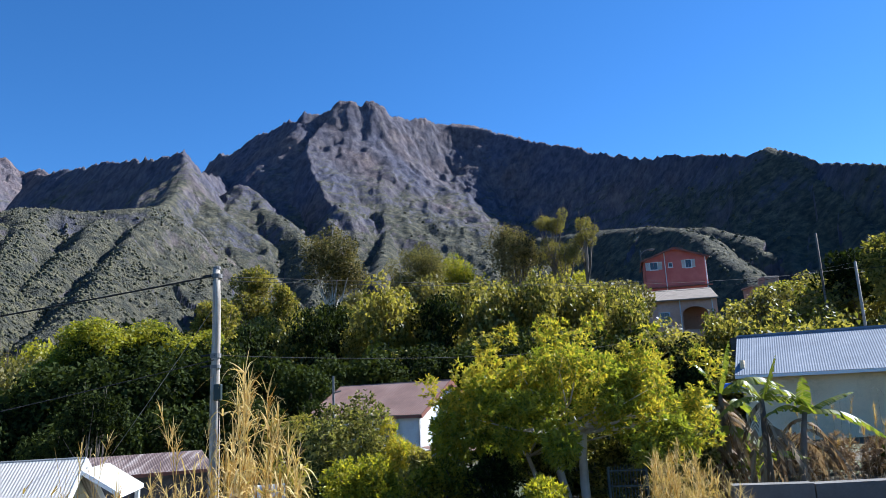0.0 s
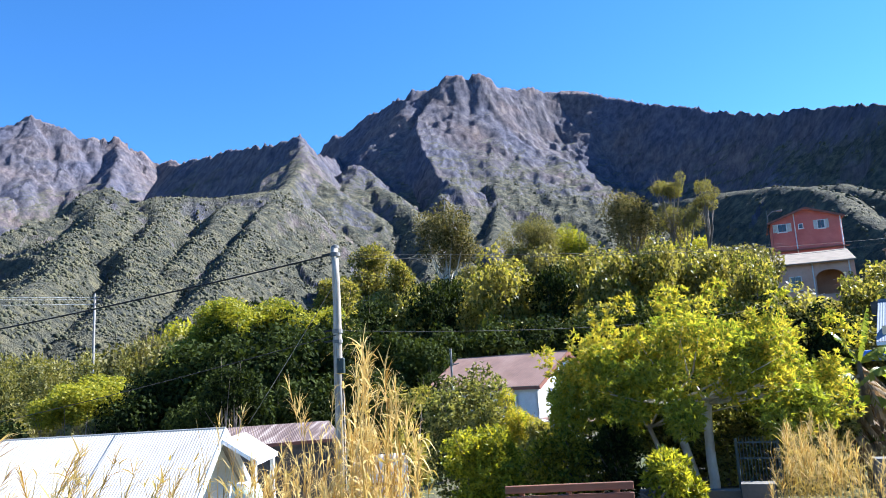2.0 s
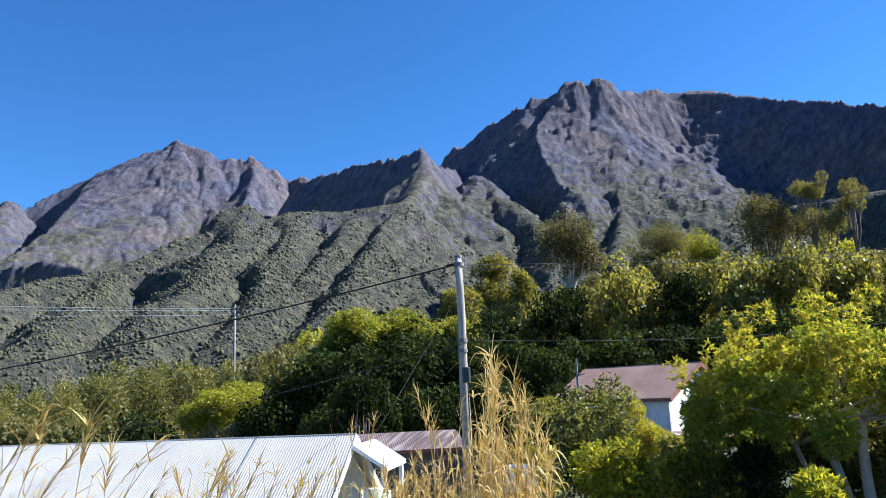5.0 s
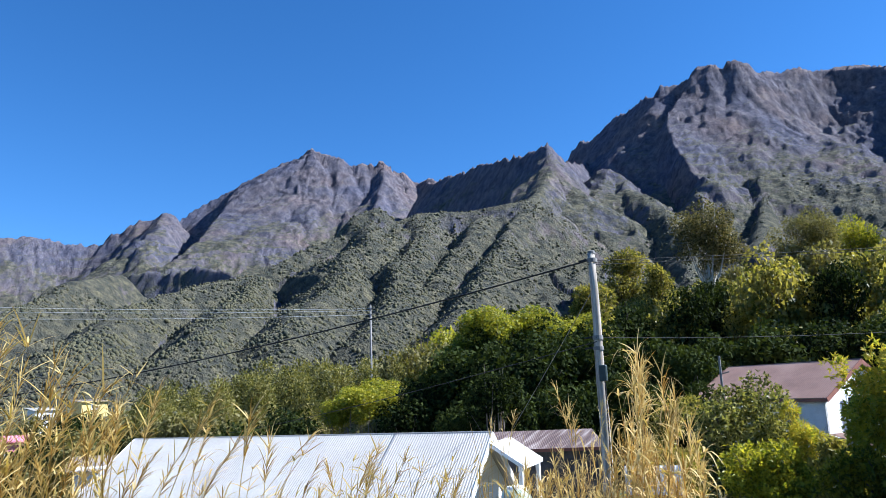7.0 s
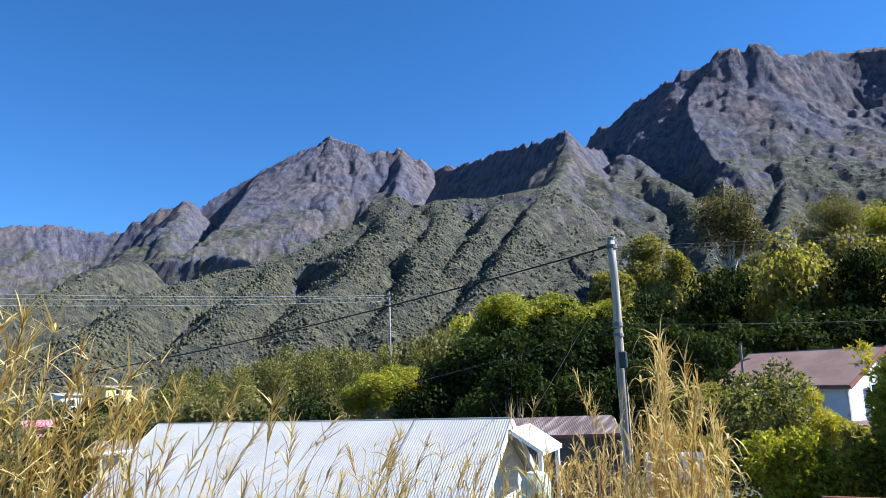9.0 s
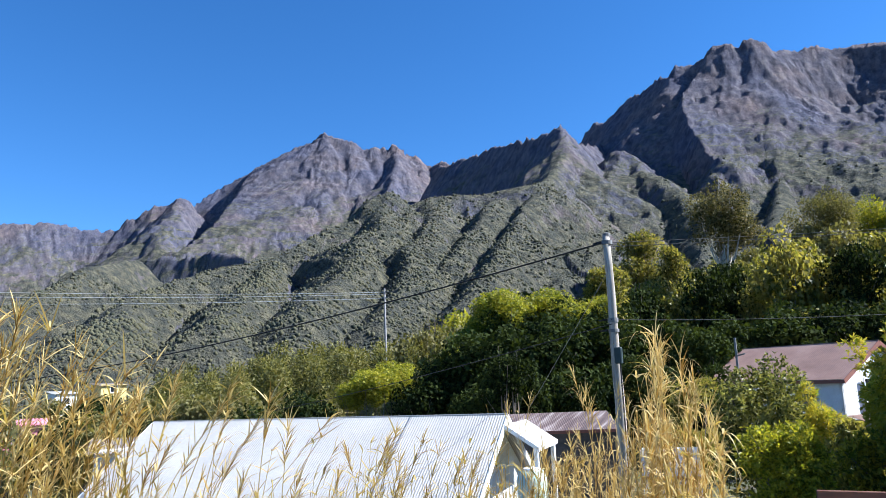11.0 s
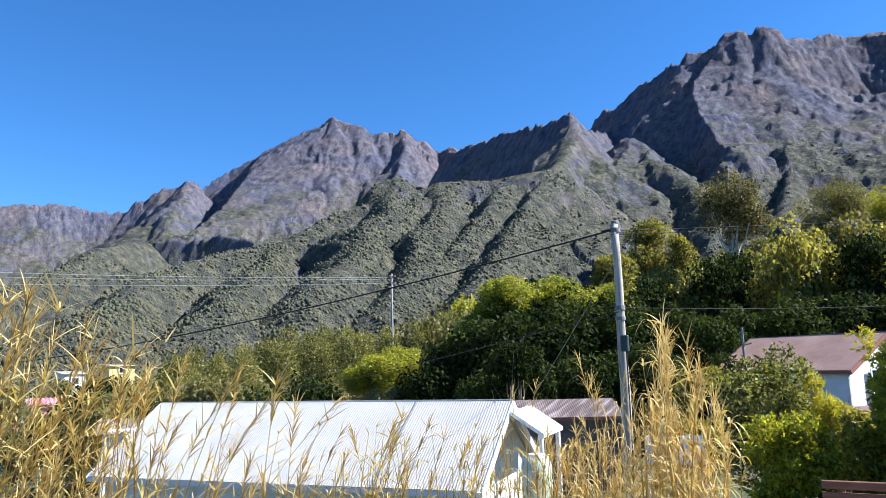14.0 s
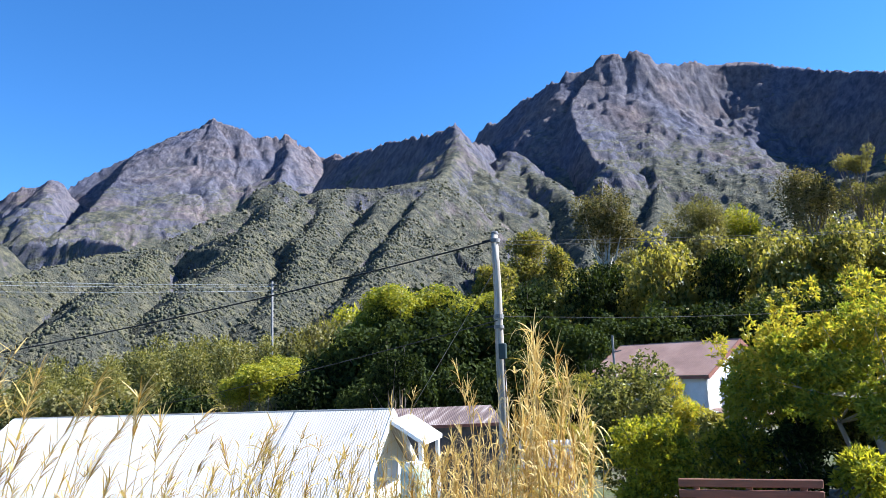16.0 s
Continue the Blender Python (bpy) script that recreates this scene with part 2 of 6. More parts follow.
def mountain_mat():
    m, nt, b = mat("mountain_rock_and_scrub")
    geo = nt.nodes.new("ShaderNodeNewGeometry")
    pos = geo.outputs["Position"]
    sep = nt.nodes.new("ShaderNodeSeparateXYZ")
    nt.links.new(geo.outputs["True Normal"], sep.inputs[0])
    n1 = noise_tex(nt, pos, 0.006, 9, 0.65)
    n2 = noise_tex(nt, pos, 0.05, 8, 0.7)
    mp = nt.nodes.new("ShaderNodeMapping")
    mp.inputs["Scale"].default_value = (1, 1, 0.4)
    nt.links.new(pos, mp.inputs[0])
    n3 = noise_tex(nt, mp.outputs[0], 0.034, 10, 0.75)
    rock = ramp(nt, n3, [(0.36, (0.055, 0.054, 0.068)), (0.5, (0.11, 0.101, 0.118)), (0.64, (0.178, 0.156, 0.156))])
    tint = ramp(nt, noise_tex(nt, pos, 0.0035, 5, 0.6), [(0.4, (0.84, 0.92, 1.12)), (0.52, (1.0, 1.0, 1.04)), (0.66, (1.28, 1.12, 1.02))])
    rock = mix_col(nt, 1.0, rock, tint, 'MULTIPLY')
    scrub = ramp(nt, n2, [(0.34, (0.036, 0.041, 0.04)), (0.5, (0.088, 0.087, 0.066)), (0.64, (0.165, 0.15, 0.096))])
    # scrub holds on the gentler ground and below, bare rock on the steep and high faces
    k = nd(nt, "ShaderNodeMath")
    k.operation = 'MULTIPLY_ADD'
    nt.links.new(sep.outputs[2], k.inputs[0])
    k.inputs[1].default_value = 1.1
    k2 = nd(nt, "ShaderNodeMath")
    k2.operation = 'MULTIPLY_ADD'
    nt.links.new(n1, k2.inputs[0])
    k2.inputs[1].default_value = 1.3
    k2.inputs[2].default_value = -0.66
    nt.links.new(k2.outputs[0], k.inputs[2])
    zs = nt.nodes.new("ShaderNodeSeparateXYZ")
    nt.links.new(pos, zs.inputs[0])
    k3 = nd(nt, "ShaderNodeMath")
    k3.operation = 'MULTIPLY_ADD'
    nt.links.new(zs.outputs[2], k3.inputs[0])
    k3.inputs[1].default_value = -0.00085
    nt.links.new(k.outputs[0], k3.inputs[2])
    fac = ramp(nt, k3.outputs[0], [(0.0, (0, 0, 0)), (0.32, (1, 1, 1))])
    nt.links.new(mix_col(nt, fac, rock, scrub), b.inputs["Base Color"])
    b.inputs["Roughness"].default_value = 0.95
    b.inputs["Specular IOR Level"].default_value = 0.1
    rock_h = noise_tex(nt, mp.outputs[0], 0.085, 10, 0.75)
    bush_h = noise_tex(nt, pos, 0.16, 6, 0.65)
    bump(nt, b, mix_col(nt, fac, rock_h, bush_h), 1.0, 13.0)
    return m


MOUNTAIN = mountain_mat()


def ground_mat():
    m, nt, b = mat("grass_and_soil")
    pos = coords(nt, world_space=True)
    n1 = noise_tex(nt, pos, 0.25, 6)
    n2 = noise_tex(nt, pos, 6, 8, 0.75)
    soil = ramp(nt, n2, [(0.3, (0.05, 0.04, 0.025)), (0.7, (0.13, 0.1, 0.06))])
    grass = ramp(nt, n2, [(0.3, (0.035, 0.05, 0.014)), (0.7, (0.11, 0.12, 0.035))])
    f = ramp(nt, n1, [(0.42, (0, 0, 0)), (0.56, (1, 1, 1))])
    nt.links.new(mix_col(nt, f, soil, grass), b.inputs["Base Color"])
    b.inputs["Roughness"].default_value = 0.95
    bump(nt, b, n2, 0.8, 0.08)
    return m


GROUND = ground_mat()


# ---- mesh helpers ----
def thing(name, place=(0, 0, 0), turn=0.0, label="", category="", group="", kind=""):
    ob = new(name)
    ob.matrix_world = pose(*place, 0, 0, turn)
    return tagged(ob, label, category, group, kind)


def link_mesh(name, me, material, parent=None, label=""):
    ob = new(name, me)
    if material is not None:
        me.materials.clear()
        me.materials.append(material)
    ob.parent = parent
    return tagged(ob, label)


def part(name, bm, material, parent=None, label="", smooth=False):
    me = bpy.data.meshes.new(name)
    bm.normal_update()
    bm.to_mesh(me)
    bm.free()
    if smooth:
        me.polygons.foreach_set("use_smooth", [True] * len(me.polygons))
    return link_mesh(name, me, material, parent, label)


def raw(name, verts, faces, smooth=False):
    """A mesh from arrays: verts (n, 3), faces (m, 3 or 4)."""
    me = bpy.data.meshes.new(name)
    verts, faces = np.asarray(verts, np.float32), np.asarray(faces, np.int32)
    k = faces.shape[1]
    me.vertices.add(len(verts))
    me.vertices.foreach_set("co", verts.ravel())
    me.loops.add(faces.size)
    me.loops.foreach_set("vertex_index", faces.ravel())
    me.polygons.add(len(faces))
    me.polygons.foreach_set("loop_start", np.arange(0, faces.size, k, dtype=np.int32))
    me.polygons.foreach_set("use_smooth", np.full(len(faces), smooth))
    me.update(calc_edges=True)
    return me


def box(bm, lo, hi, bevel=0.0):
    """A bevelled block between two corners."""
    r = bmesh.ops.create_cube(bm, size=1.0)
    lo, hi = Vector(lo), Vector(hi)
    for v in r["verts"]:
        v.co = Vector([(lo[i] + hi[i]) / 2 + v.co[i] * (hi[i] - lo[i]) for i in range(3)])
    if bevel:
        es = list({e for v in r["verts"] for e in v.link_edges})
        bmesh.ops.bevel(bm, geom=es, offset=bevel, segments=1, affect='EDGES')
    return bm


def block(name, lo, hi, material, parent, bevel=0.01, label=""):
    return part(name, box(bmesh.new(), lo, hi, bevel), material, parent, label)


def tube(bm, pts, radii, sides=8, cap=True):
    """A tapered tube along points."""
    pts = [Vector(p) for p in pts]
    rings = []
    for i, p in enumerate(pts):
        d = (pts[min(i + 1, len(pts) - 1)] - pts[max(i - 1, 0)]).normalized()
        a = d.orthogonal().normalized() if abs(d.z) > 0.95 else d.cross(Vector((0, 0, 1))).normalized()
        b = d.cross(a)
        rings.append([bm.verts.new(p + (a * math.cos(6.28318 * k / sides) + b * math.sin(6.28318 * k / sides)) * radii[i]) for k in range(sides)])
    for r1, r2 in zip(rings, rings[1:]):
        for k in range(sides):
            bm.faces.new((r1[k], r1[(k + 1) % sides], r2[(k + 1) % sides], r2[k]))
    if cap:
        bm.faces.new(rings[0][::-1])
        bm.faces.new(rings[-1])
    return bm


def prism(bm, outline, thick, origin, u, v):
    """A slab with an outline given in the plane of u and v, thick along u x v."""
    origin, u, v = Vector(origin), Vector(u), Vector(v)
    n = u.cross(v).normalized() * thick
    a = [bm.verts.new(origin + u * x + v * y) for x, y in outline]
    b = [bm.verts.new(w.co + n) for w in a]
    bm.faces.new(a[::-1])
    bm.faces.new(b)
    for i in range(len(a)):
        j = (i + 1) % len(a)
        bm.faces.new((a[i], a[j], b[j], b[i]))
    bmesh.ops.recalc_face_normals(bm, faces=bm.faces)
    return bm


def corrugated(p0, along, down, pitch, depth, thick=0.006, rows=2):
    """A corrugated sheet: its top edge runs from p0 along one vector, its waves run down another."""
    p0, along, down = Vector(p0), Vector(along), Vector(down)
    length = along.length
    n = max(8, int(length / pitch * 4))
    nor = along.cross(down).normalized()
    if nor.z < 0:
        nor = -nor
    vs = []
    for side in (0, 1):
        for i in range(n + 1):
            w = math.sin(2 * math.pi * i / 4.0 + 0.4) * depth
            for j in range(rows + 1):
                vs.append(p0 + along * (i / n) + down * (j / rows) + nor * (w + side * thick))
    f, c = [], (n + 1) * (rows + 1)
    for i in range(n):
        for j in range(rows):
            q = [i * (rows + 1) + j, (i + 1) * (rows + 1) + j, (i + 1) * (rows + 1) + j + 1, i * (rows + 1) + j + 1]
            f += [q[::-1], [k + c for k in q]]
    for i in range(n):
        a, b = i * (rows + 1), (i + 1) * (rows + 1)
        f += [[a, a + c, b + c, b], [a + rows, b + rows, b + rows + c, a + rows + c]]
    return raw("sheet", [tuple(v) for v in vs], f)


# ---- noise ----
def grain2(x, y, seed=0):
    """Smooth lattice noise in the plane, -1 to 1."""
    xi, yi = np.floor(x).astype(np.int64), np.floor(y).astype(np.int64)
    fx, fy = x - xi, y - yi

    def h(i, j):
        n = (i * 374761393 + j * 668265263 + seed * 982451653) & 0xFFFFFFFF
        n = ((n ^ (n >> 13)) * 1274126177) & 0xFFFFFFFF
        return ((n ^ (n >> 16)) & 0xFFFF) / 32767.5 - 1.0
    u, v = fx * fx * fx * (fx * (fx * 6 - 15) + 10), fy * fy * fy * (fy * (fy * 6 - 15) + 10)
    a = h(xi, yi) * (1 - u) + h(xi + 1, yi) * u
    b = h(xi, yi + 1) * (1 - u) + h(xi + 1, yi + 1) * u
    return a * (1 - v) + b * v


def fbm(x, y, octaves=5, seed=0, gain=0.5):
    t, a, s = 0.0, 1.0, 0.0
    for o in range(octaves):
        t, s = t + a * grain2(x * 2 ** o + 17.3 * o, y * 2 ** o - 9.1 * o, seed + o), s + a
        a *= gain
    return t / s


def ridged(x, y, octaves=4, seed=0):
    t, a, s = 0.0, 1.0, 0.0
    for o in range(octaves):
        t, s = t + a * (1 - np.abs(grain2(x * 2 ** o + 5.7 * o, y * 2 ** o + 3.3 * o, seed + o)) * 2), s + a
        a *= 0.5
    return t / s


# ---- the lie of the land near by ----
def lie(x, y):
    """Height of the ground: a terrace, a dip with houses, a wooded hill behind, and the valley beyond."""
    x, y = np.asarray(x, float), np.asarray(y, float)
    d = np.hypot(x, y)
    az = np.degrees(np.arctan2(-x, y))
    low = np.interp(az, [-180, -90, -40, -15, -5, 5, 16, 25, 60, 100, 180], [0, 0, -0.4, -0.6, -1.0, -2.3, -3.0, -4.0, -5.0, -3.0, 0])
    hill = np.interp(az, [-180, -100, -40, -30, -19, -10, 0, 8, 16, 25, 35, 60, 110, 180], [0, 6, 10, 10, 10, 11, 9, 8, 4, -1, -8, -10, -4, 0])

    def ss(a, b):
        t = np.clip((d - a) / (b - a), 0, 1)
        return t * t * (3 - 2 * t)
    z = -0.55 * ss(3, 9) * np.clip((az + 60) / 30, 0, 1) * np.clip((100 - az) / 30, 0, 1)
    z = z + (low - z) * ss(9, 22)
    z = z + (hill - z) * ss(np.interp(az, [-14, -8], [56, 43]), 97)
    z = z + (-30 - z) * ss(105, 300)
    return z + 0.12 * fbm(x * 0.4, y * 0.4, 3, 3) * ss(2, 12)


def ground_z(p):
    return float(lie(p[0], p[1]))


# ---- mountains ----
def land_mountains():
    crests = [
        # (steepness, ((azimuth, elevation, distance), ...))
        (1.25, ((80, 10, 3900), (61, 11.3, 3900), (58, 11.7, 3900), (56.4, 11.8, 3900), (55.3, 11.4, 3880), (52.8, 11.6, 3850), (52.4, 12.1, 3840), (50.4, 13.3, 3800), (49.4, 13.5, 3790), (48.8, 14.05, 3780))),
        (0.89, ((48.8, 14.0, 3780), (49.1, 12.6, 3560), (49.7, 10.4, 3250))),
        (0.7, ((49.5, 9.9, 2980), (48.0, 10.4, 2980), (42, 11.3, 3120), (33.8, 12.4, 3320))),
        (1.3, ((48.8, 14.05, 3780), (48.2, 13.1, 3850), (46, 14.7, 3900), (43.4, 16.2, 3900), (42.6, 16.75, 3900), (41.4, 17.1, 3900), (40.2, 18.05, 3900), (38.7, 18.6, 3880), (37.7, 19.3, 3850), (36.6, 18.9, 3830), (35.5, 18.65, 3800),
               (34.5, 18.0, 3800), (33.7, 18.2, 3800), (32.9, 17.9, 3800), (31.9, 18.25, 3800), (31.2, 17.5, 3800), (30.4, 17.55, 3800), (29.7, 16.9, 3800), (29.1, 16.6, 3790), (28.3, 17.05, 3750), (27.6, 16.7, 3720), (26.5, 16.9, 3700))),
        # the ribs under the serrated arm of the far peak
        (1.7, ((37.4, 19.0, 3840), (38.9, 17.2, 3700), (38.7, 15.8, 3560))),
        (0.95, ((31.9, 18.0, 3790), (31.9, 16.8, 3620), (32.8, 14.4, 3300))),
        (2.1, ((51.5, 9.4, 2500), (49.4, 9.75, 2430), (46.6, 10.1, 2350), (44.4, 10.0, 2250), (42.8, 9.0, 2050))),
        (1.4, ((28.4, 16.6, 3300), (26.8, 17.1, 3100), (25.6, 17.3, 2950), (24.0, 17.95, 2780), (22.6, 18.0, 2650), (20.7, 18.4, 2500), (18.5, 18.95, 2380), (17.2, 17.6, 2480), (15.5, 17.2, 2900))),
        (1.1, ((18.5, 18.9, 2380), (18.4, 17.5, 2220), (19.0, 16.0, 2060), (20, 15, 1900), (21, 14.8, 1780), (25.3, 14.3, 1780), (29.2, 14.2, 1760), (31.2, 13.6, 1730), (32.6, 14.75, 1700),
                (33.9, 14.2, 1680), (34.3, 13.0, 1650), (37.3, 12, 1600), (41.7, 9.6, 1500), (46.7, 8.7, 1420), (49.9, 7.4, 1320), (55.5, 6.5, 1220), (62, 5.2, 1120), (80, 4, 1000))),
        (0.8, ((20.6, 14.85, 1800), (22.0, 13.0, 1600), (23.2, 11.6, 1450), (24.2, 10.2, 1300), (25.2, 8.4, 1120), (27.4, 5.8, 930))),
        (0.85, ((24.0, 14.45, 1780), (25.2, 12.8, 1600), (26.6, 11.5, 1480), (28.2, 9.4, 1300))),
        (0.8, ((29.2, 14.2, 1760), (29.6, 12.4, 1560), (31.0, 10.6, 1380), (31.6, 8.0, 1150), (33.5, 5, 900))),
        (0.75, ((32.8, 14.7, 1700), (33.6, 12.2, 1500), (35.4, 10.7, 1380), (36.8, 8.2, 1150), (39, 5.5, 900))),
        (1.5, ((39.4, 9.6, 1420), (37.4, 10.0, 1340), (36.0, 9.9, 1300), (35.0, 9.0, 1220))),
        (0.7, ((41.7, 9.6, 1500), (43.0, 7.4, 1180), (45.5, 4.8, 860))),
        (0.7, ((49.9, 7.4, 1320), (51.5, 5.5, 1000), (53.5, 3.2, 760))),
        (0.85, ((51.9, 9.5, 2100), (54.5, 8.8, 1900), (57.2, 7.0, 1650), (60, 5.4, 1400))),
        (1.35, ((17.1, 17.6, 3350), (16.6, 18.3, 3320), (15.7, 19.1, 3280), (15.1, 18.9, 3260), (13.9, 20, 3200), (13.1, 20.65, 3150), (12.4, 20.8, 3110), (11.2, 21.3, 3060), (10.6, 21.65, 3020), (9.6, 21.8, 2970), (9.3, 22.4, 2950), (8.0, 22.35, 2950),
                (7.2, 22.6, 2950), (6.6, 23.2, 2950), (5.6, 23.3, 2955), (4.6, 23.0, 2960), (3.7, 23.3, 2970), (2.9, 22.9, 2980), (2.3, 22.3, 2990), (1.5, 22, 3050), (-2.1, 21.4, 3150))),
        (1.65, ((-2.1, 21.4, 3150), (-4.9, 21.0, 3150), (-8.2, 20.0, 3050), (-14.2, 18.3, 2720), (-17.4, 17.4, 2500), (-18.3, 17.35, 2450), (-22.2, 17.0, 2200),
               (-25.4, 16.45, 1980), (-26.8, 16.8, 1900), (-28.7, 16.0, 1800), (-30, 15.2, 1720), (-34, 14.2, 1500), (-50, 12, 1250), (-80, 9, 1200))),
        (0.8, ((7.0, 15.0, 2230), (3.0, 14.2, 2420), (-2.0, 13.6, 2700), (-6.3, 13.0, 2980))),
        (1.5, ((7.2, 22.3, 2930), (9.0, 19.9, 2720), (8.9, 18.3, 2540), (7.8, 16.1, 2330), (7.0, 15.0, 2230), (7.8, 11.5, 1850), (9, 8, 1500))),
        (1.25, ((2.3, 22.3, 2990), (0.1, 19.9, 3000), (-2.6, 17.4, 3010), (-5.2, 15.1, 3020), (-6.3, 13.0, 2980), (-8, 10.5, 2800))),
        (1.4, ((-1.0, 20.9, 3120), (-3.4, 18.0, 3090), (-6.0, 15.6, 3030), (-8.6, 14.3, 2900))),
        (1.4, ((-5.5, 20.2, 3120), (-6.4, 18.2, 3000), (-9.0, 15.4, 2850))),
        (0.85, ((13.7, 16.85, 2500), (14.5, 15.7, 2340), (15.3, 14.2, 2180), (16.8, 10.9, 1800), (17.5, 8, 1400))),
        (0.85, ((13.7, 16.85, 2500), (12.8, 15.4, 2330), (10.2, 12.9, 2050), (8.6, 10.7, 1800), (8.5, 8, 1500))),
        (1.1, ((11.0, 16.0, 2750), (12.4, 15.8, 2620), (13.7, 16.6, 2500))),
        (1.0, ((7.0, 15.0, 2260), (5, 14.4, 2270), (2.7, 13.7, 2270), (-2.3, 12.95, 2290), (-7, 11.8, 2250))),
        (1.0, ((2.7, 13.7, 2260), (3.4, 10.8, 1850), (3.5, 7.5, 1500))),
        (1.1, ((-9, 12.0, 2200), (-13.5, 12.25, 2000), (-17.8, 12.15, 1750), (-19.9, 11.8, 1620), (-21.4, 11.15, 1500), (-22.4, 9.8, 1380), (-25, 7.5, 1230))),
        (1.0, ((-19.4, 11.8, 1680), (-21.9, 11.7, 1620), (-24.5, 10.6, 1540), (-26.9, 8.6, 1420), (-29, 7.5, 1300))),
        (1.0, ((-26.8, 16.8, 1900), (-29.5, 14.6, 1730), (-31.1, 12.8, 1590), (-32.2, 10.6, 1450), (-33, 8.5, 1300))),
    ]
    # broad rock faces between two edges, each edge going down from the crest
    slabs = [
        (((7.2, 22.3, 2930), (9.0, 19.9, 2720), (8.9, 18.3, 2540), (7.8, 16.1, 2330), (7.0, 15.0, 2230)), ((2.3, 22.3, 2990), (0.1, 19.9, 3000), (-2.6, 17.4, 3010), (-5.2, 15.1, 3020), (-6.3, 13.0, 2980))),
        (((43.4, 16.2, 3890), (44.6, 14.4, 3600), (46.2, 12.4, 3280), (48.0, 10.4, 2980)), ((37.6, 19.2, 3850), (37.0, 16.9, 3700), (35.4, 14.6, 3520), (33.8, 12.4, 3320))),
    ]
    azs = np.concatenate([np.arange(-180, -35, 3.0), np.arange(-35, 64, 0.12), np.arange(64, 181, 3.0)])
    rs = np.concatenate([np.geomspace(255, 600, 25), np.geomspace(600, 1900, 220)[1:], np.geomspace(1900, 3300, 165)[1:], np.linspace(3300, 4000, 75)[1:], np.linspace(4000, 4500, 6)[1:]])
    A, Rr = np.meshgrid(np.radians(azs), rs, indexing="ij")
    X, Y = -Rr * np.sin(A), Rr * np.cos(A)
    Z = -30 + (Rr - 250) * 0.075
    U, Dd, face = X * 1.0, np.zeros_like(X), np.zeros_like(X)
    wx = X + 70 * fbm(X / 330, Y / 330, 5, 11, 0.6)
    wy = Y + 70 * fbm(X / 330, Y / 330, 5, 23, 0.6)
    Xs, Ys = X + 0.3 * (wx - X), Y + 0.3 * (wy - Y)
    arc = 0.0

    def spot(a, e, r):
        return np.array((*at(a, r).xy, up(e, r)))
    for left, right in slabs:
        L_, R_ = [spot(*v) for v in left], [spot(*v) for v in right]
        for i in range(len(L_) - 1):
            for p, q, r in ((L_[i], R_[i], L_[i + 1]), (R_[i], R_[i + 1], L_[i + 1])):
                den = (q[1] - r[1]) * (p[0] - r[0]) + (r[0] - q[0]) * (p[1] - r[1])
                u = ((q[1] - r[1]) * (Xs - r[0]) + (r[0] - q[0]) * (Ys - r[1])) / den
                v = ((r[1] - p[1]) * (Xs - r[0]) + (p[0] - r[0]) * (Ys - r[1])) / den
                w = 1 - u - v
                inside = (u >= 0) & (v >= 0) & (w >= 0)
                Z = np.where(inside, np.maximum(Z, u * p[2] + v * q[2] + w * r[2]), Z)
                face = np.where(inside, 1.0, face)
                Dd = np.where(inside, 90.0 + 160 * i, Dd)
                U = np.where(inside, X * 0.9 - Y * 0.3, U)
    for steep, line in crests:
        P = [spot(*v) for v in line]
        for p, q in zip(P, P[1:]):
            dx, dy = q[0] - p[0], q[1] - p[1]
            L = math.hypot(dx, dy)
            # warped only away from the crest line
            t0 = np.clip(((X - p[0]) * dx + (Y - p[1]) * dy) / L ** 2, 0, 1)
            d0 = np.hypot(X - p[0] - t0 * dx, Y - p[1] - t0 * dy)
            k = np.clip((0.55 if steep < 0.9 else 0.3 if steep == 1.5 else 0.0) + d0 / 150, 0, 1)
            Xa, Ya = X + (wx - X) * k, Y + (wy - Y) * k
            t = np.clip(((Xa - p[0]) * dx + (Ya - p[1]) * dy) / L ** 2, 0, 1)
            d = np.hypot(Xa - p[0] - t * dx, Ya - p[1] - t * dy)
            h = p[2] + (q[2] - p[2]) * t
            if steep < 1.25:
                d = np.sqrt(d * d + 500) - 22.4
            deep = np.maximum(0.88 * h, 120)
            z = h - deep * (1 - np.exp(-steep * d / deep)) - 0.1 * d
            better = z > Z
            Z = np.where(better, z, Z)
            U = np.where(better, arc + t * L, U)
            Dd = np.where(better, d, Dd)
            face = np.where(better, np.exp(-d / 40) * face, face)
            arc += L
    calm = 1 - 0.62 * face
    high = np.clip((Rr - 1900) / 500, 0, 1)
    # gullies that run down from the crests, ribs, ledges and boulders
    flute = ridged(U / 105 + 0.6 * fbm(X / 120, Y / 120, 3, 31), Dd / 700 + 0.1, 4, 5)
    Z -= calm * np.clip(Dd * 0.2, 0, 24) * (0.55 - 0.75 * flute)
    Z += calm * np.clip((Dd - 30) / 260, 0, 1) * (22 + 42 * np.clip((1900 - Rr) / 300, 0, 1)) * (ridged(X / 330 + 0.4 * fbm(X / 150, Y / 150, 3, 7), Y / 330, 5, 81) - 0.35) * np.clip((Rr - 500) / 700, 0, 1)
    Z -= np.clip(Dd * 0.25, 0, 11) * (0.5 - ridged(U / 36 + 0.5 * fbm(X / 60, Y / 60, 3, 37), Dd / 420, 4, 15)) * (0.5 + 0.5 * calm)
    Z += np.clip(Dd / 90, 0, 1) * 6 * ridged(X / 75, Y / 75, 4, 91) * np.clip((Rr - 700) / 700, 0, 1)
    Z += np.clip(Dd / 120, 0.05, 1) * 12 * fbm(X / 170, Y / 170, 5, 41) * np.clip((Rr - 400) / 900, 0.2, 1)
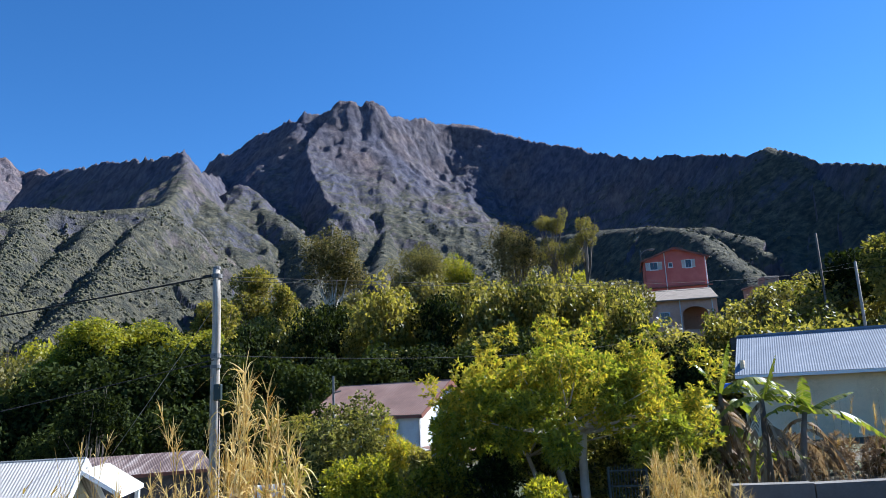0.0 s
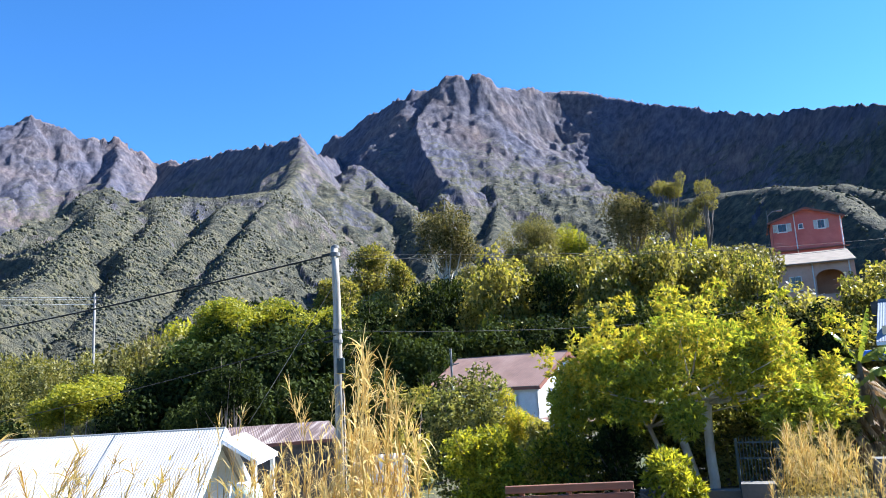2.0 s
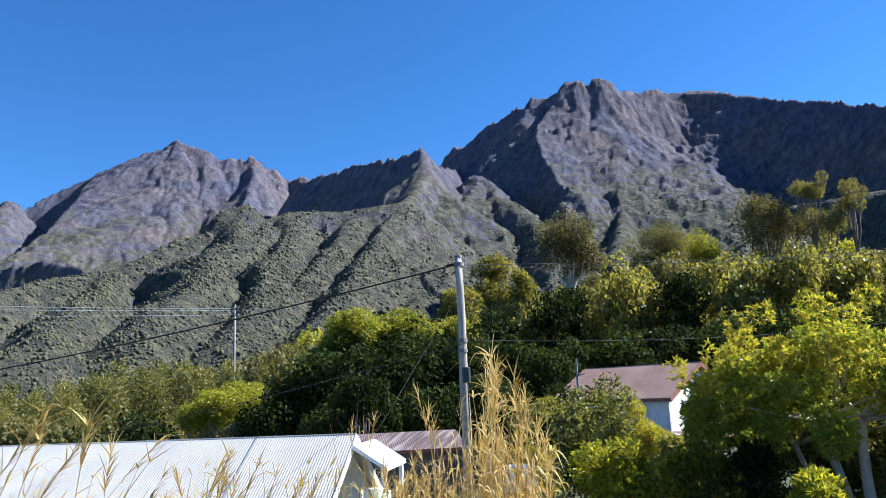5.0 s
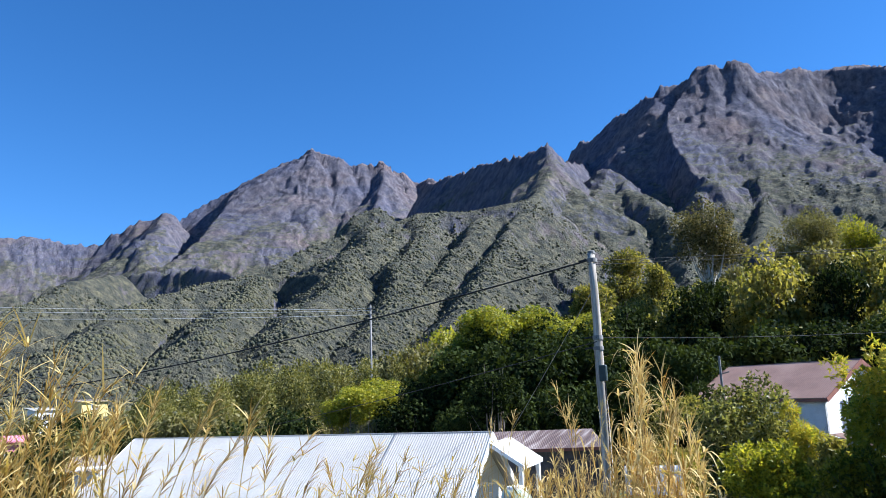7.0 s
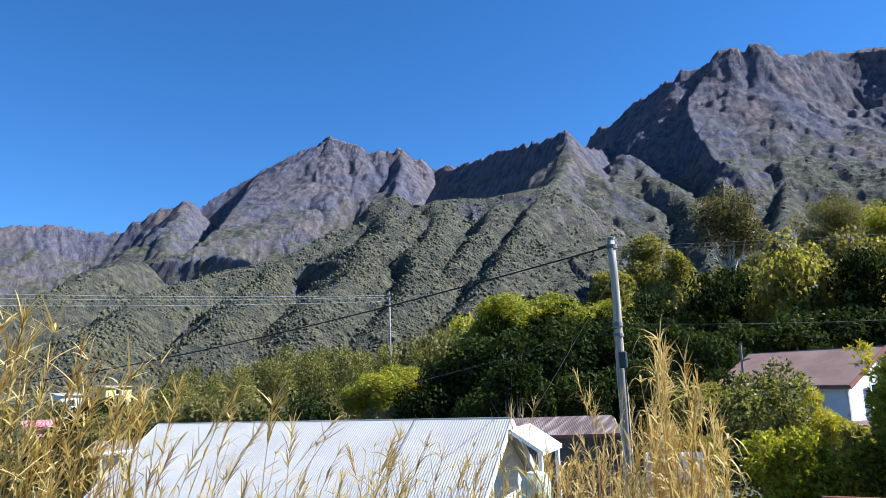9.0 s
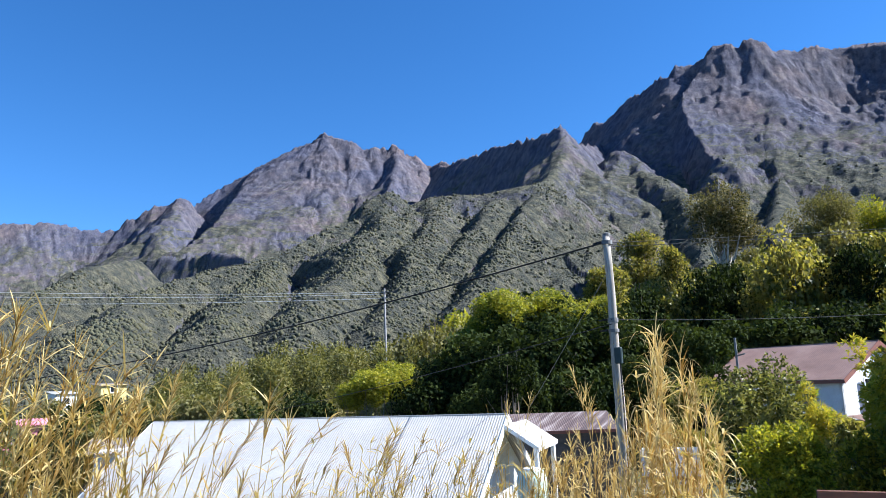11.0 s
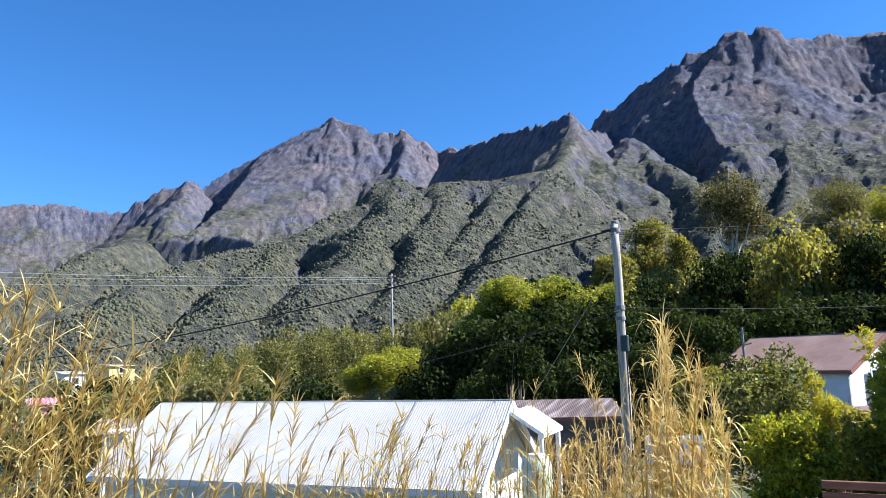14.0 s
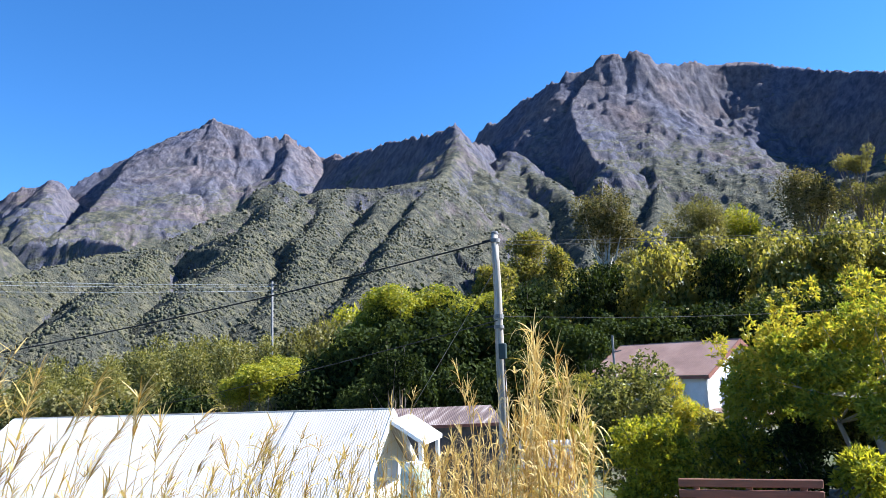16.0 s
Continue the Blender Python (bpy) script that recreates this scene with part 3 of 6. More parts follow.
    Z += np.clip(Dd / 25, 0.5, 1) * (2.5 + 3.0 * high) * fbm(X / 26, Y / 26, 3, 51)
    # sharp crags and small pinnacles, rougher towards the crests
    Z += high * (5 + 9 * np.exp(-Dd / 45)) * (ridged(X / 41 + 0.4 * fbm(X / 60, Y / 60, 2, 47), Y / 41, 4, 43) - 0.3)
    Z += (1 - high) * np.clip((Rr - 700) / 400, 0, 1) * np.clip(Dd / 40, 0.25, 1) * 15 * (ridged(X / 120 + 0.5 * fbm(X / 90, Y / 90, 3, 67), Y / 120, 5, 63) - 0.3)
    # level lava beds crop out on the high faces
    bed = Z / 46 + 0.8 * fbm(X / 260, Y / 260, 3, 55)
    Z += high * np.clip(Dd / 60, 0, 1) * 5.0 * np.sin(2 * math.pi * bed) * np.clip(0.4 + fbm(X / 200, Y / 200, 2, 57), 0, 1)
    jag = np.maximum(0, ridged(U / 60, U * 0 + 0.37, 4, 61)) * np.clip(0.35 + 1.3 * grain2(U / 160, U * 0 + 0.7, 65), 0, 1) * np.exp(-Dd / 24)
    saw = 0.6 + 1.3 * np.clip((np.degrees(A) - 25) / 3, 0, 1) * np.clip((38 - np.degrees(A)) / 3, 0, 1) - 0.45 * np.clip(-(np.degrees(A) + 1) / 3, 0, 1)
    Z += jag * 24 * saw * high
    edge = np.clip((Rr - 255) / 60, 0, 1)
    Z = Z * edge + (1 - edge) * (lie(X, Y) - 0.5)
    n, m = Z.shape
    i = np.arange((n - 1) * m).reshape(n - 1, m)[:, :-1]
    F = np.stack([i, i + m, i + m + 1, i + 1], -1).reshape(-1, 4)[:, ::-1]
    me = raw("mountains", np.stack([X, Y, Z], -1).reshape(-1, 3), F, smooth=True)
    ob = link_mesh("mountains", me, MOUNTAIN)
    tagged(ob, "steep bare volcanic mountains with scrub on lower slopes", "mountains", kind="structure")
    far_woods(azs, rs, X, Y, Z)


def far_woods(azs, rs, X, Y, Z):
    """Rounded tree crowns all over the lower slopes, joined into one mesh."""
    gg = np.random.default_rng(808)
    n = 60000
    west = gg.random(n) < 0.88
    ia = np.where(west, gg.integers(np.searchsorted(azs, 12), np.searchsorted(azs, 63), n), gg.integers(np.searchsorted(azs, -34), np.searchsorted(azs, 12), n))
    r = np.where(west, 430 * (1850 / 430) ** gg.random(n) ** 0.75, 1200 + 1150 * gg.random(n))
    ir = np.clip(np.searchsorted(rs, r), 1, len(rs) - 2)
    x, y, z = X[ia, ir], Y[ia, ir], Z[ia, ir]
    rise = np.hypot((Z[ia, ir + 1] - Z[ia, ir - 1]) / (rs[ir + 1] - rs[ir - 1]),
                    (Z[ia + 1, ir] - Z[ia - 1, ir]) / (rs[ir] * np.radians(0.24)))
    open_ = fbm(x / 210, y / 210, 4, 303)
    keep = gg.random(n) < np.clip(1.5 - 0.75 * rise, 0.05, 1) * np.clip(1.4 - z / 520, 0, 1) * np.clip(0.62 + 1.5 * open_, 0.12, 1)
    x, y, z, r = x[keep], y[keep], z[keep], r[keep]
    n = len(x)
    bm = bmesh.new()
    bmesh.ops.create_icosphere(bm, subdivisions=1, radius=1.0)
    bm.verts.ensure_lookup_table()
    dirs = np.array([v.co[:] for v in bm.verts])
    tri = np.array([[v.index for v in f.verts] for f in bm.faces])
    bm.free()
    size = (1.2 + 2.8 * gg.random(n) ** 2.2) * (0.5 + 0.5 * r / 1200)
    bumpy = 0.6 + 0.7 * gg.random((n, len(dirs)))
    V = dirs[None] * bumpy[..., None] * size[:, None, None] * np.array([1, 1, 1.1])
    V += np.stack([x, y, z + size * 0.05], -1)[:, None]
    Fc = (np.arange(n)[:, None, None] * len(dirs) + tri[None]).reshape(-1, 3)
    ob = link_mesh("far_woods", raw("far_woods", V.reshape(-1, 3), Fc, smooth=True), FAR_LEAF)
    tagged(ob, "grey-green trees and scrub covering the lower mountain slopes", "woods", kind="stuff")


land_mountains()


def land_ground():
    azs = np.arange(-180, 181, 1.5)
    rs = np.concatenate([[0.0], np.geomspace(1, 265, 120)])
    A, Rr = np.meshgrid(np.radians(azs), rs, indexing="ij")
    X, Y = -Rr * np.sin(A), Rr * np.cos(A)
    n, m = X.shape
    i = np.arange((n - 1) * m).reshape(n - 1, m)[:, :-1]
    F = np.stack([i, i + m, i + m + 1, i + 1], -1).reshape(-1, 4)[:, ::-1]
    me = raw("ground", np.stack([X, Y, lie(X, Y)], -1).reshape(-1, 3), F, smooth=True)
    tagged(link_mesh("ground", me, GROUND), "uneven grassy soil falling into a dip below a wooded hill", "ground", kind="structure")


land_ground()


# ---- houses ----
def window(parent, centre, u, w, h, frame_mat=None, panes=2, shutters=False, name="window"):
    """A window: a frame, panes and if wanted two opened shutters, on a wall whose horizontal is u; the outside is u x up turned outward."""
    frame_mat = frame_mat or TRIM_WHITE
    c, u = Vector(centre), Vector(u).normalized()
    v = Vector((0, 0, 1))
    n = v.cross(u) * -1          # outward
    bm = bmesh.new()
    t = 0.07
    for x0, x1, y0, y1 in ((-w / 2, w / 2, h / 2 - t, h / 2), (-w / 2, w / 2, -h / 2, -h / 2 + t), (-w / 2, -w / 2 + t, -h / 2 + t, h / 2 - t), (w / 2 - t, w / 2, -h / 2 + t, h / 2 - t)):
        prism(bm, ((x0, y0), (x1, y0), (x1, y1), (x0, y1)), 0.06, c + n * 0.03 - u.cross(v).normalized() * 0.03, u, v)
    win = part(name, bm, frame_mat, parent)
    win["label"] = "framed window with glass panes"
    for k in range(panes):
        x0, x1 = -w / 2 + t + k * (w - 2 * t) / panes + 0.015, -w / 2 + t + (k + 1) * (w - 2 * t) / panes - 0.015
        part("pane", prism(bmesh.new(), ((x0, -h / 2 + t), (x1, -h / 2 + t), (x1, h / 2 - t), (x0, h / 2 - t)), 0.012, c + n * 0.012, u, v), GLASS, win)
    part("sill", prism(bmesh.new(), ((-w / 2 - 0.06, -h / 2 - 0.07), (w / 2 + 0.06, -h / 2 - 0.07), (w / 2 + 0.06, -h / 2 - 0.005), (-w / 2 - 0.06, -h / 2 - 0.005)), 0.1,
               c + n * 0.05 - u.cross(v).normalized() * 0.05, u, v), frame_mat, win)
    if shutters:
        for s in (-1, 1):
            bm = bmesh.new()
            sw = w * 0.5
            x0 = s * (w / 2 + sw / 2) - sw / 2
            for k in range(9):
                y0 = -h / 2 + k * h / 9
                prism(bm, ((x0 + 0.03, y0 + 0.01), (x0 + sw - 0.03, y0 + 0.01), (x0 + sw - 0.03, y0 + h / 9 - 0.015), (x0 + 0.03, y0 + h / 9 - 0.015)), 0.03, c + n * 0.05, u, v)
            for a, b in ((x0, x0 + 0.05), (x0 + sw - 0.05, x0 + sw)):
                prism(bm, ((a, -h / 2), (b, -h / 2), (b, h / 2), (a, h / 2)), 0.045, c + n * 0.05, u, v)
            part("shutter", bm, SHUTTER, win, "pale louvred shutter")
    return win


def gable_wall(bm, a, b, z0, ze, zr, thick):
    """A gable wall between plan points a and b."""
    a, b = Vector((*a, 0)), Vector((*b, 0))
    u = (b - a)
    w = u.length
    u.normalize()
    prism(bm, ((0, z0), (w, z0), (w, ze), (w / 2, zr), (0, ze)), thick, a, u, (0, 0, 1))
    return bm


def flat_wall(bm, a, b, z0, z1, thick):
    a, b = Vector((*a, 0)), Vector((*b, 0))
    u = (b - a)
    w = u.length
    u.normalize()
    prism(bm, ((0, z0), (w, z0), (w, z1), (0, z1)), thick, a, u, (0, 0, 1))
    return bm


def board(parent, name, p, q, w, h, material, label=""):
    """A straight board from p to q, w thick and h high."""
    p, q = Vector(p), Vector(q)
    u = (q - p)
    L = u.length
    u.normalize()
    side = u.cross(Vector((0, 0, 1))).normalized()
    v = side.cross(u)
    bm = bmesh.new()
    prism(bm, ((-h / 2, -w / 2), (h / 2, -w / 2), (h / 2, w / 2), (-h / 2, w / 2)), L, p, v, side)
    for f in bm.faces:
        pass
    c = sum((x.co for x in bm.verts), Vector()) / len(bm.verts)
    if (c - p).dot(u) < 0:
        for x in bm.verts:
            x.co += u * L
    return part(name, bm, material, parent, label)


def roof_house(name, g0, g1, half, z_base, z_eave, z_ridge, roof_mat, wall_mat, label, category="house", over=0.35, pitch=0.15, depth=0.02, trim=None, front_over=0.4):
    """A house under a gable roof: its ridge runs from g0 to g1 in plan, its walls stand half the width to either side."""
    g0, g1 = Vector((*g0, 0)), Vector((*g1, 0))
    u = (g1 - g0).normalized()
    n = Vector((u.y, -u.x, 0))
    if n.y > 0:
        n = -n
    ob = tagged(new(name), label, category)
    ob.location = (0, 0, 0)
    a0, a1, b0, b1 = g0 + n * half, g1 + n * half, g0 - n * half, g1 - n * half
    for p, q, gable in ((a0, a1, False), (a1, b1, True), (b1, b0, False), (b0, a0, True)):
        bm = bmesh.new()
        if gable:
            gable_wall(bm, p.xy, q.xy, z_base, z_eave, z_ridge - 0.05, 0.12)
        else:
            flat_wall(bm, p.xy, q.xy, z_base, z_eave, 0.12)
        part("wall", bm, wall_mat, ob)
    slope = (z_ridge - z_eave) / half
    for s in (1, -1):
        me = corrugated(g0 - u * over + Vector((0, 0, z_ridge + 0.05)), u * ((g1 - g0).length + 2 * over),
                        n * s * (half + front_over) - Vector((0, 0, slope * (half + front_over))), pitch, depth)
        link_mesh("roof", me, roof_mat, ob)
    tm = trim or TRIM_WHITE
    cap = bmesh.new()
    tube(cap, [g0 - u * over + Vector((0, 0, z_ridge + 0.06)), g1 + u * over + Vector((0, 0, z_ridge + 0.045))], [0.03, 0.03], 6)
    part("ridge_cap", cap, roof_mat, ob)
    for g, s in ((g0, -1), (g1, 1)):
        for k in (1, -1):
            p = g + u * s * over + Vector((0, 0, z_ridge - 0.04))
            board(ob, "barge_board", p, p + n * k * (half + front_over) - Vector((0, 0, slope * (half + front_over))), 0.03, 0.2, tm)
    for k in (1, -1):
        p = n * k * (half + front_over) + Vector((0, 0, z_eave - slope * front_over - 0.04))
        board(ob, "fascia", g0 + p - u * over, g1 + p + u * over, 0.025, 0.14, tm)
    return ob, u, n


# the white-roofed house in the dip
P1, P2 = at(25.0, 22.0), at(49.5, 28.0)
ZR = 0.5
white_house, wu, wn_ = roof_house("white_roofed_house", P1.xy, P2.xy, 2.75, -4.6, -1.3, ZR, WHITE_TIN, WHITE_WALL,
                                 "low white house under a bright white corrugated roof", pitch=0.078, depth=0.0065)
# its lean-to beside the gable
q0 = Vector((P1.x, P1.y, ZR - 0.22)) - wu * 0.37 + wn_ * 0.45
drop = -wu * 0.95 - Vector((0, 0, 0.62))
link_mesh("side_roof", corrugated(q0, -wn_ * 2.5, drop, 0.078, 0.0065), WHITE_TIN, white_house)
board(white_house, "fascia", q0 + drop + wn_ * 0.02 - Vector((0, 0, 0.06)), q0 + drop - wn_ * 2.52 - Vector((0, 0, 0.06)), 0.03, 0.12, TRIM_WHITE)
board(white_house, "fascia", q0 + wn_ * 0.03 - Vector((0, 0, 0.05)), q0 + wn_ * 0.03 + drop - Vector((0, 0, 0.05)), 0.03, 0.1, TRIM_WHITE)
for k in (0.3, -1.9):
    pb = q0 + drop * 0.9 + wn_ * (k - 0.4)
    block("post", (pb.x - 0.06, pb.y - 0.06, -4.6), (pb.x + 0.06, pb.y + 0.06, pb.z - 0.03), TRIM_WHITE, white_house)
gm = Vector((P1.x, P1.y, 0)) - wu * 0.13 + wn_ * 1.1
window(white_house, gm + Vector((0, 0, -2.6)), wn_ * -1, 1.1, 1.1)
for k in (2.0, 5.5, 9.0):
    window(white_house, Vector((P1.x, P1.y, 0)) + wu * k + wn_ * 2.88 + Vector((0, 0, -2.7)), wu * -1, 1.2, 1.1)

# the shed with the rusty roof behind it
shed = tagged(new("shed"), "small shed with a streaked rusty corrugated roof", "shed")
SA, SB = at(24.2, 31.0), at(16.6, 31.5)
su = (SB - SA).normalized()
sn = Vector((su.y, -su.x, 0))
sn = -sn if sn.y > 0 else sn
z1 = up(-2.75, 31)
link_mesh("roof", corrugated(SA + Vector((0, 0, z1)), (SB - SA) * 0.99, sn * 2.6 - Vector((0, 0, 0.55)), 0.09, 0.007), RUST_TIN, shed)
for a, b, zt in ((SA + sn * 0.15, SB + sn * 0.15, z1 - 0.08), (SB + sn * 0.15, SB + sn * 2.4, z1 - 0.5), (SB + sn * 2.4, SA + sn * 2.4, z1 - 0.56), (SA + sn * 2.4, SA + sn * 0.15, z1 - 0.5)):
    part("wall", flat_wall(bmesh.new(), a.xy, b.xy, -5.2, zt, 0.08), BASALT, shed)
board(shed, "fascia", SA + sn * 2.62 + Vector((0, 0, z1 - 0.6)), SB + sn * 2.62 + Vector((0, 0, z1 - 0.6)), 0.03, 0.12, TRIM_BROWN)

# the brown-roofed white house under the hill
G0, G1 = Vector((0.93, 38.0)), Vector((-4.55, 41.0))
brown_house, bu, bn = roof_house("brown_roofed_house", G0, G1, 2.9, -3.6, 1.1, 2.55, BROWN_TIN, WHITE_WALL,
                                 "white two-storey house with a brown corrugated gable roof", over=0.3, pitch=0.1, depth=0.006, trim=TRIM_BROWN, front_over=0.3)
gw = Vector((*G0, 0)) - bu * 0.13
window(brown_house, gw + bn * 0.5 + Vector((0, 0, 0.35)), bn * -1, 1.9, 1.35, TRIM_WHITE, 2)
link_mesh("porch_roof", corrugated(gw + bn * 3.1 + Vector((0, 0, -0.5)), -bn * 6.2, -bu * 1.8 - Vector((0, 0, 0.45)), 0.15, 0.02), BROWN_TIN, brown_house, "rusty brown porch roof")
for k in (2.9, 0.0, -2.9):
    pb = gw + bn * k - bu * 1.65
    block("post", (pb.x - 0.08, pb.y - 0.08, -3.6), (pb.x + 0.08, pb.y + 0.08, -0.93), TRIM_WHITE, brown_house)
window(brown_house, Vector((*G0, 0)) + bn * 3.03 + bu * 1.6 + Vector((0, 0, 0.1)), bu * -1, 1.0, 1.1)

# the red house on the hill
D1 = 95.0
RA, RB = at(-17.2, D1), at(-21.5, D1 + 0.6)
zb, ze, zr = up(7.2, D1), up(9.6, D1), up(10.35, D1)
red = tagged(new("red_house"), "coral red house on the hill with pale shutters", "house")
ru = (RB - RA).normalized()
rn = Vector((ru.y, -ru.x, 0))
rn = -rn if rn.y > 0 else rn
RC, RD = RA - rn * 8, RB - rn * 8
part("wall", gable_wall(bmesh.new(), RA.xy, RB.xy, zb - 4, ze, zr, 0.15), RED_WALL, red)
part("wall", gable_wall(bmesh.new(), RD.xy, RC.xy, zb - 4, ze, zr, 0.15), RED_WALL, red)
part("wall", flat_wall(bmesh.new(), RB.xy, RD.xy, zb - 4, ze, 0.15), RED_WALL, red)
part("wall", flat_wall(bmesh.new(), RC.xy, RA.xy, zb - 4, ze, 0.15), RED_WALL, red)
RM = (RA + RB) / 2 + rn * 0.6
hw = (RB - RA).length / 2 + 0.5
for s in (1, -1):
    link_mesh("roof", corrugated(RM + Vector((0, 0, zr + 0.12)), -rn * 9.2, ru * s * hw - Vector((0, 0, (zr - ze) * hw / (hw - 0.5))), 0.3, 0.03), TRIM_BROWN, red, "dark red metal roof")
    p = RM + rn * 0.05 + Vector((0, 0, zr + 0.02))
    board(red, "barge_board", p, p + ru * s * hw - Vector((0, 0, (zr - ze) * hw / (hw - 0.5))), 0.05, 0.25, TRIM_BROWN)
wl = (RB - RA).length
for f, w, h, sh in ((0.14, 1.0, 1.0, True), (0.42, 0.55, 0.6, False), (0.72, 0.8, 1.05, True)):
    window(red, RA + ru * wl * f + rn * 0.16 + Vector((0, 0, up(9.15, D1))), ru, w, h, TRIM_WHITE, 2 if sh else 1, sh)
part("downpipe", tube(bmesh.new(), [RA + ru * wl * 0.33 + rn * 0.25 + Vector((0, 0, zr - 0.3)), RA + ru * wl * 0.33 + rn * 0.25 + Vector((0, 0, zb - 2))], [0.06, 0.06], 6), TRIM_WHITE, red)
part("downpipe", tube(bmesh.new(), [RB + rn * 0.3 + Vector((0, 0, ze)), RB + rn * 0.3 + Vector((0, 0, zb - 2))], [0.07, 0.07], 6), TRIM_WHITE, red)
part("chimney", tube(bmesh.new(), [RM - rn * 3 + ru * 1.2 + Vector((0, 0, zr - 0.3)), RM - rn * 3 + ru * 1.2 + Vector((0, 0, zr + 0.55)), RM - rn * 3 + ru * 1.2 + Vector((0, 0, zr + 0.6))], [0.16, 0.16, 0.26], 8), DARK_METAL, red)
board(red, "ledge", RA + rn * 0.25 + Vector((0, 0, zb + 0.5)), RB + rn * 0.25 + ru * 0.6 + Vector((0, 0, zb + 0.5)), 0.5, 0.12, TRIM_BROWN)

# the salmon house with the arch, a little lower
D2 = 82.0
LA, LB = at(-16.6, D2), at(-21.9, D2 + 0.7)
lu = (LB - LA).normalized()
ln = Vector((lu.y, -lu.x, 0))
ln = -ln if ln.y > 0 else ln
zb2, ze2, zt2 = up(4.2, D2), up(6.55, D2), up(7.75, D2)
salmon = tagged(new("salmon_house"), "salmon house with an arched porch under grey-brown roofing", "house")
W2 = (LB - LA).length
ax0, ax1, zs = W2 * 0.55, W2 * 0.88, up(5.45, D2)
hole = [(ax0, zb2)] + [((ax0 + ax1) / 2 - (ax1 - ax0) / 2 * math.cos(math.pi * k / 12), zs + 0.75 * math.sin(math.pi * k / 12)) for k in range(13)] + [(ax1, zb2)]
bm = bmesh.new()
prism(bm, ((0, zb2 - 3), (ax0, zb2 - 3), (ax0, ze2), (0, ze2)), 0.2, LA, lu, (0, 0, 1))
prism(bm, ((ax1, zb2 - 3), (W2, zb2 - 3), (W2, ze2), (ax1, ze2)), 0.2, LA, lu, (0, 0, 1))
prism(bm, ((ax0, zb2 - 3), (ax1, zb2 - 3), (ax1, zb2 + 0.1), (ax0, zb2 + 0.1)), 0.2, LA, lu, (0, 0, 1))
for (x0, y0), (x1, y1) in zip(hole[1:-1], hole[2:-1]):
    prism(bm, ((x0, y0), (x1, y1), (x1, ze2), (x0, ze2)), 0.2, LA, lu, (0, 0, 1))
part("front_wall", bm, SALMON_WALL, salmon)
for a, b, m_ in ((LB, LB - ln * 7, SALMON_WALL), (LB - ln * 7, LA - ln * 7, SALMON_WALL), (LA - ln * 7, LA, SALMON_WALL), (LB - ln * 1.8, LA - ln * 1.8, ORANGE_WALL)):
    part("wall", flat_wall(bmesh.new(), a.xy, b.xy, zb2 - 3, ze2, 0.15), m_, salmon)
link_mesh("roof", corrugated(LA - lu * 0.3 - ln * 5 + Vector((0, 0, zt2)), lu * (W2 + 0.6), ln * 5.7 - Vector((0, 0, zt2 - ze2 + 0.1)), 0.14, 0.012), GREY_TIN, salmon)
link_mesh("roof", corrugated(LA - lu * 0.3 - ln * 5 + Vector((0, 0, zt2)), lu * (W2 + 0.6), -ln * 2.4 - Vector((0, 0, 0.5)), 0.3, 0.03), GREY_TIN, salmon)
board(salmon, "gutter", LA - lu * 0.3 + ln * 0.75 + Vector((0, 0, ze2 - 0.12)), LB + lu * 0.3 + ln * 0.75 + Vector((0, 0, ze2 - 0.12)), 0.1, 0.14, GREY_TIN)
window(salmon, LA + lu * W2 * 0.3 + ln * 0.22 + Vector((0, 0, up(5.15, D2))), lu, 1.15, 1.45, TRIM_WHITE, 2)
for f in (0.08, 0.52, 0.95):
    pb = LA + lu * W2 * f + ln * 0.3
    part("downpipe", tube(bmesh.new(), [pb + Vector((0, 0, zb2 - 2)), pb + Vector((0, 0, ze2 - 0.1))], [0.06, 0.06], 6), TRIM_WHITE, salmon)

# a flat-topped house far behind
far = tagged(new("house_behind"), "small grey house with a rooftop tank behind shrubs", "house")
pc = at(-25.7, 110, up(6.8, 110))
block("wall", (pc.x - 3.2, pc.y - 1.5, pc.z - 6), (pc.x + 1.2, pc.y + 1.5, pc.z), GREY_TIN, far)
block("roof_slab", (pc.x - 3.4, pc.y - 1.7, pc.z + 0.004), (pc.x + 1.4, pc.y + 1.7, pc.z + 0.2), GREY_TIN, far)
block("tank", (pc.x - 1.2, pc.y - 1.0, pc.z + 0.205), (pc.x + 0.9, pc.y + 1.0, pc.z + 1.5), GREY_TIN, far, 0.1)

# the long house with the pale blue roof
D3 = 32.0
BA, BB = at(-23.35, D3), at(-41.0, D3 + 1.0)
blue = tagged(new("blue_roofed_house"), "long cream-walled house under pale blue corrugated roofing", "house")
qu = (BB - BA).normalized()
qn = Vector((qu.y, -qu.x, 0))
qn = -qn if qn.y > 0 else qn
zb3, ze3, zt3 = -0.9, up(0.85, D3), up(3.45, D3 + 3.4)
for a, b, h in ((BA, BB, 0), (BB, BB - qn * 7, 0.9), (BB - qn * 7, BA - qn * 7, 0), (BA - qn * 7, BA, 0.9)):
    part("wall", flat_wall(bmesh.new(), a.xy, b.xy, zb3, ze3 + h * 0.6, 0.15), CREAM_WALL, blue)
for s, run in ((1, 4.0), (-1, 4.0)):
    link_mesh("roof", corrugated(BA - qu * 0.35 - qn * 3.4 + Vector((0, 0, zt3)), qu * ((BB - BA).length + 0.7), qn * s * run - Vector((0, 0, zt3 - ze3 + 0.05)), 0.09, 0.007), BLUE_TIN, blue)
board(blue, "gutter", BA - qu * 0.35 + qn * 0.62 + Vector((0, 0, ze3 - 0.12)), BB + qn * 0.62 + Vector((0, 0, ze3 - 0.12)), 0.1, 0.12, TRIM_WHITE)
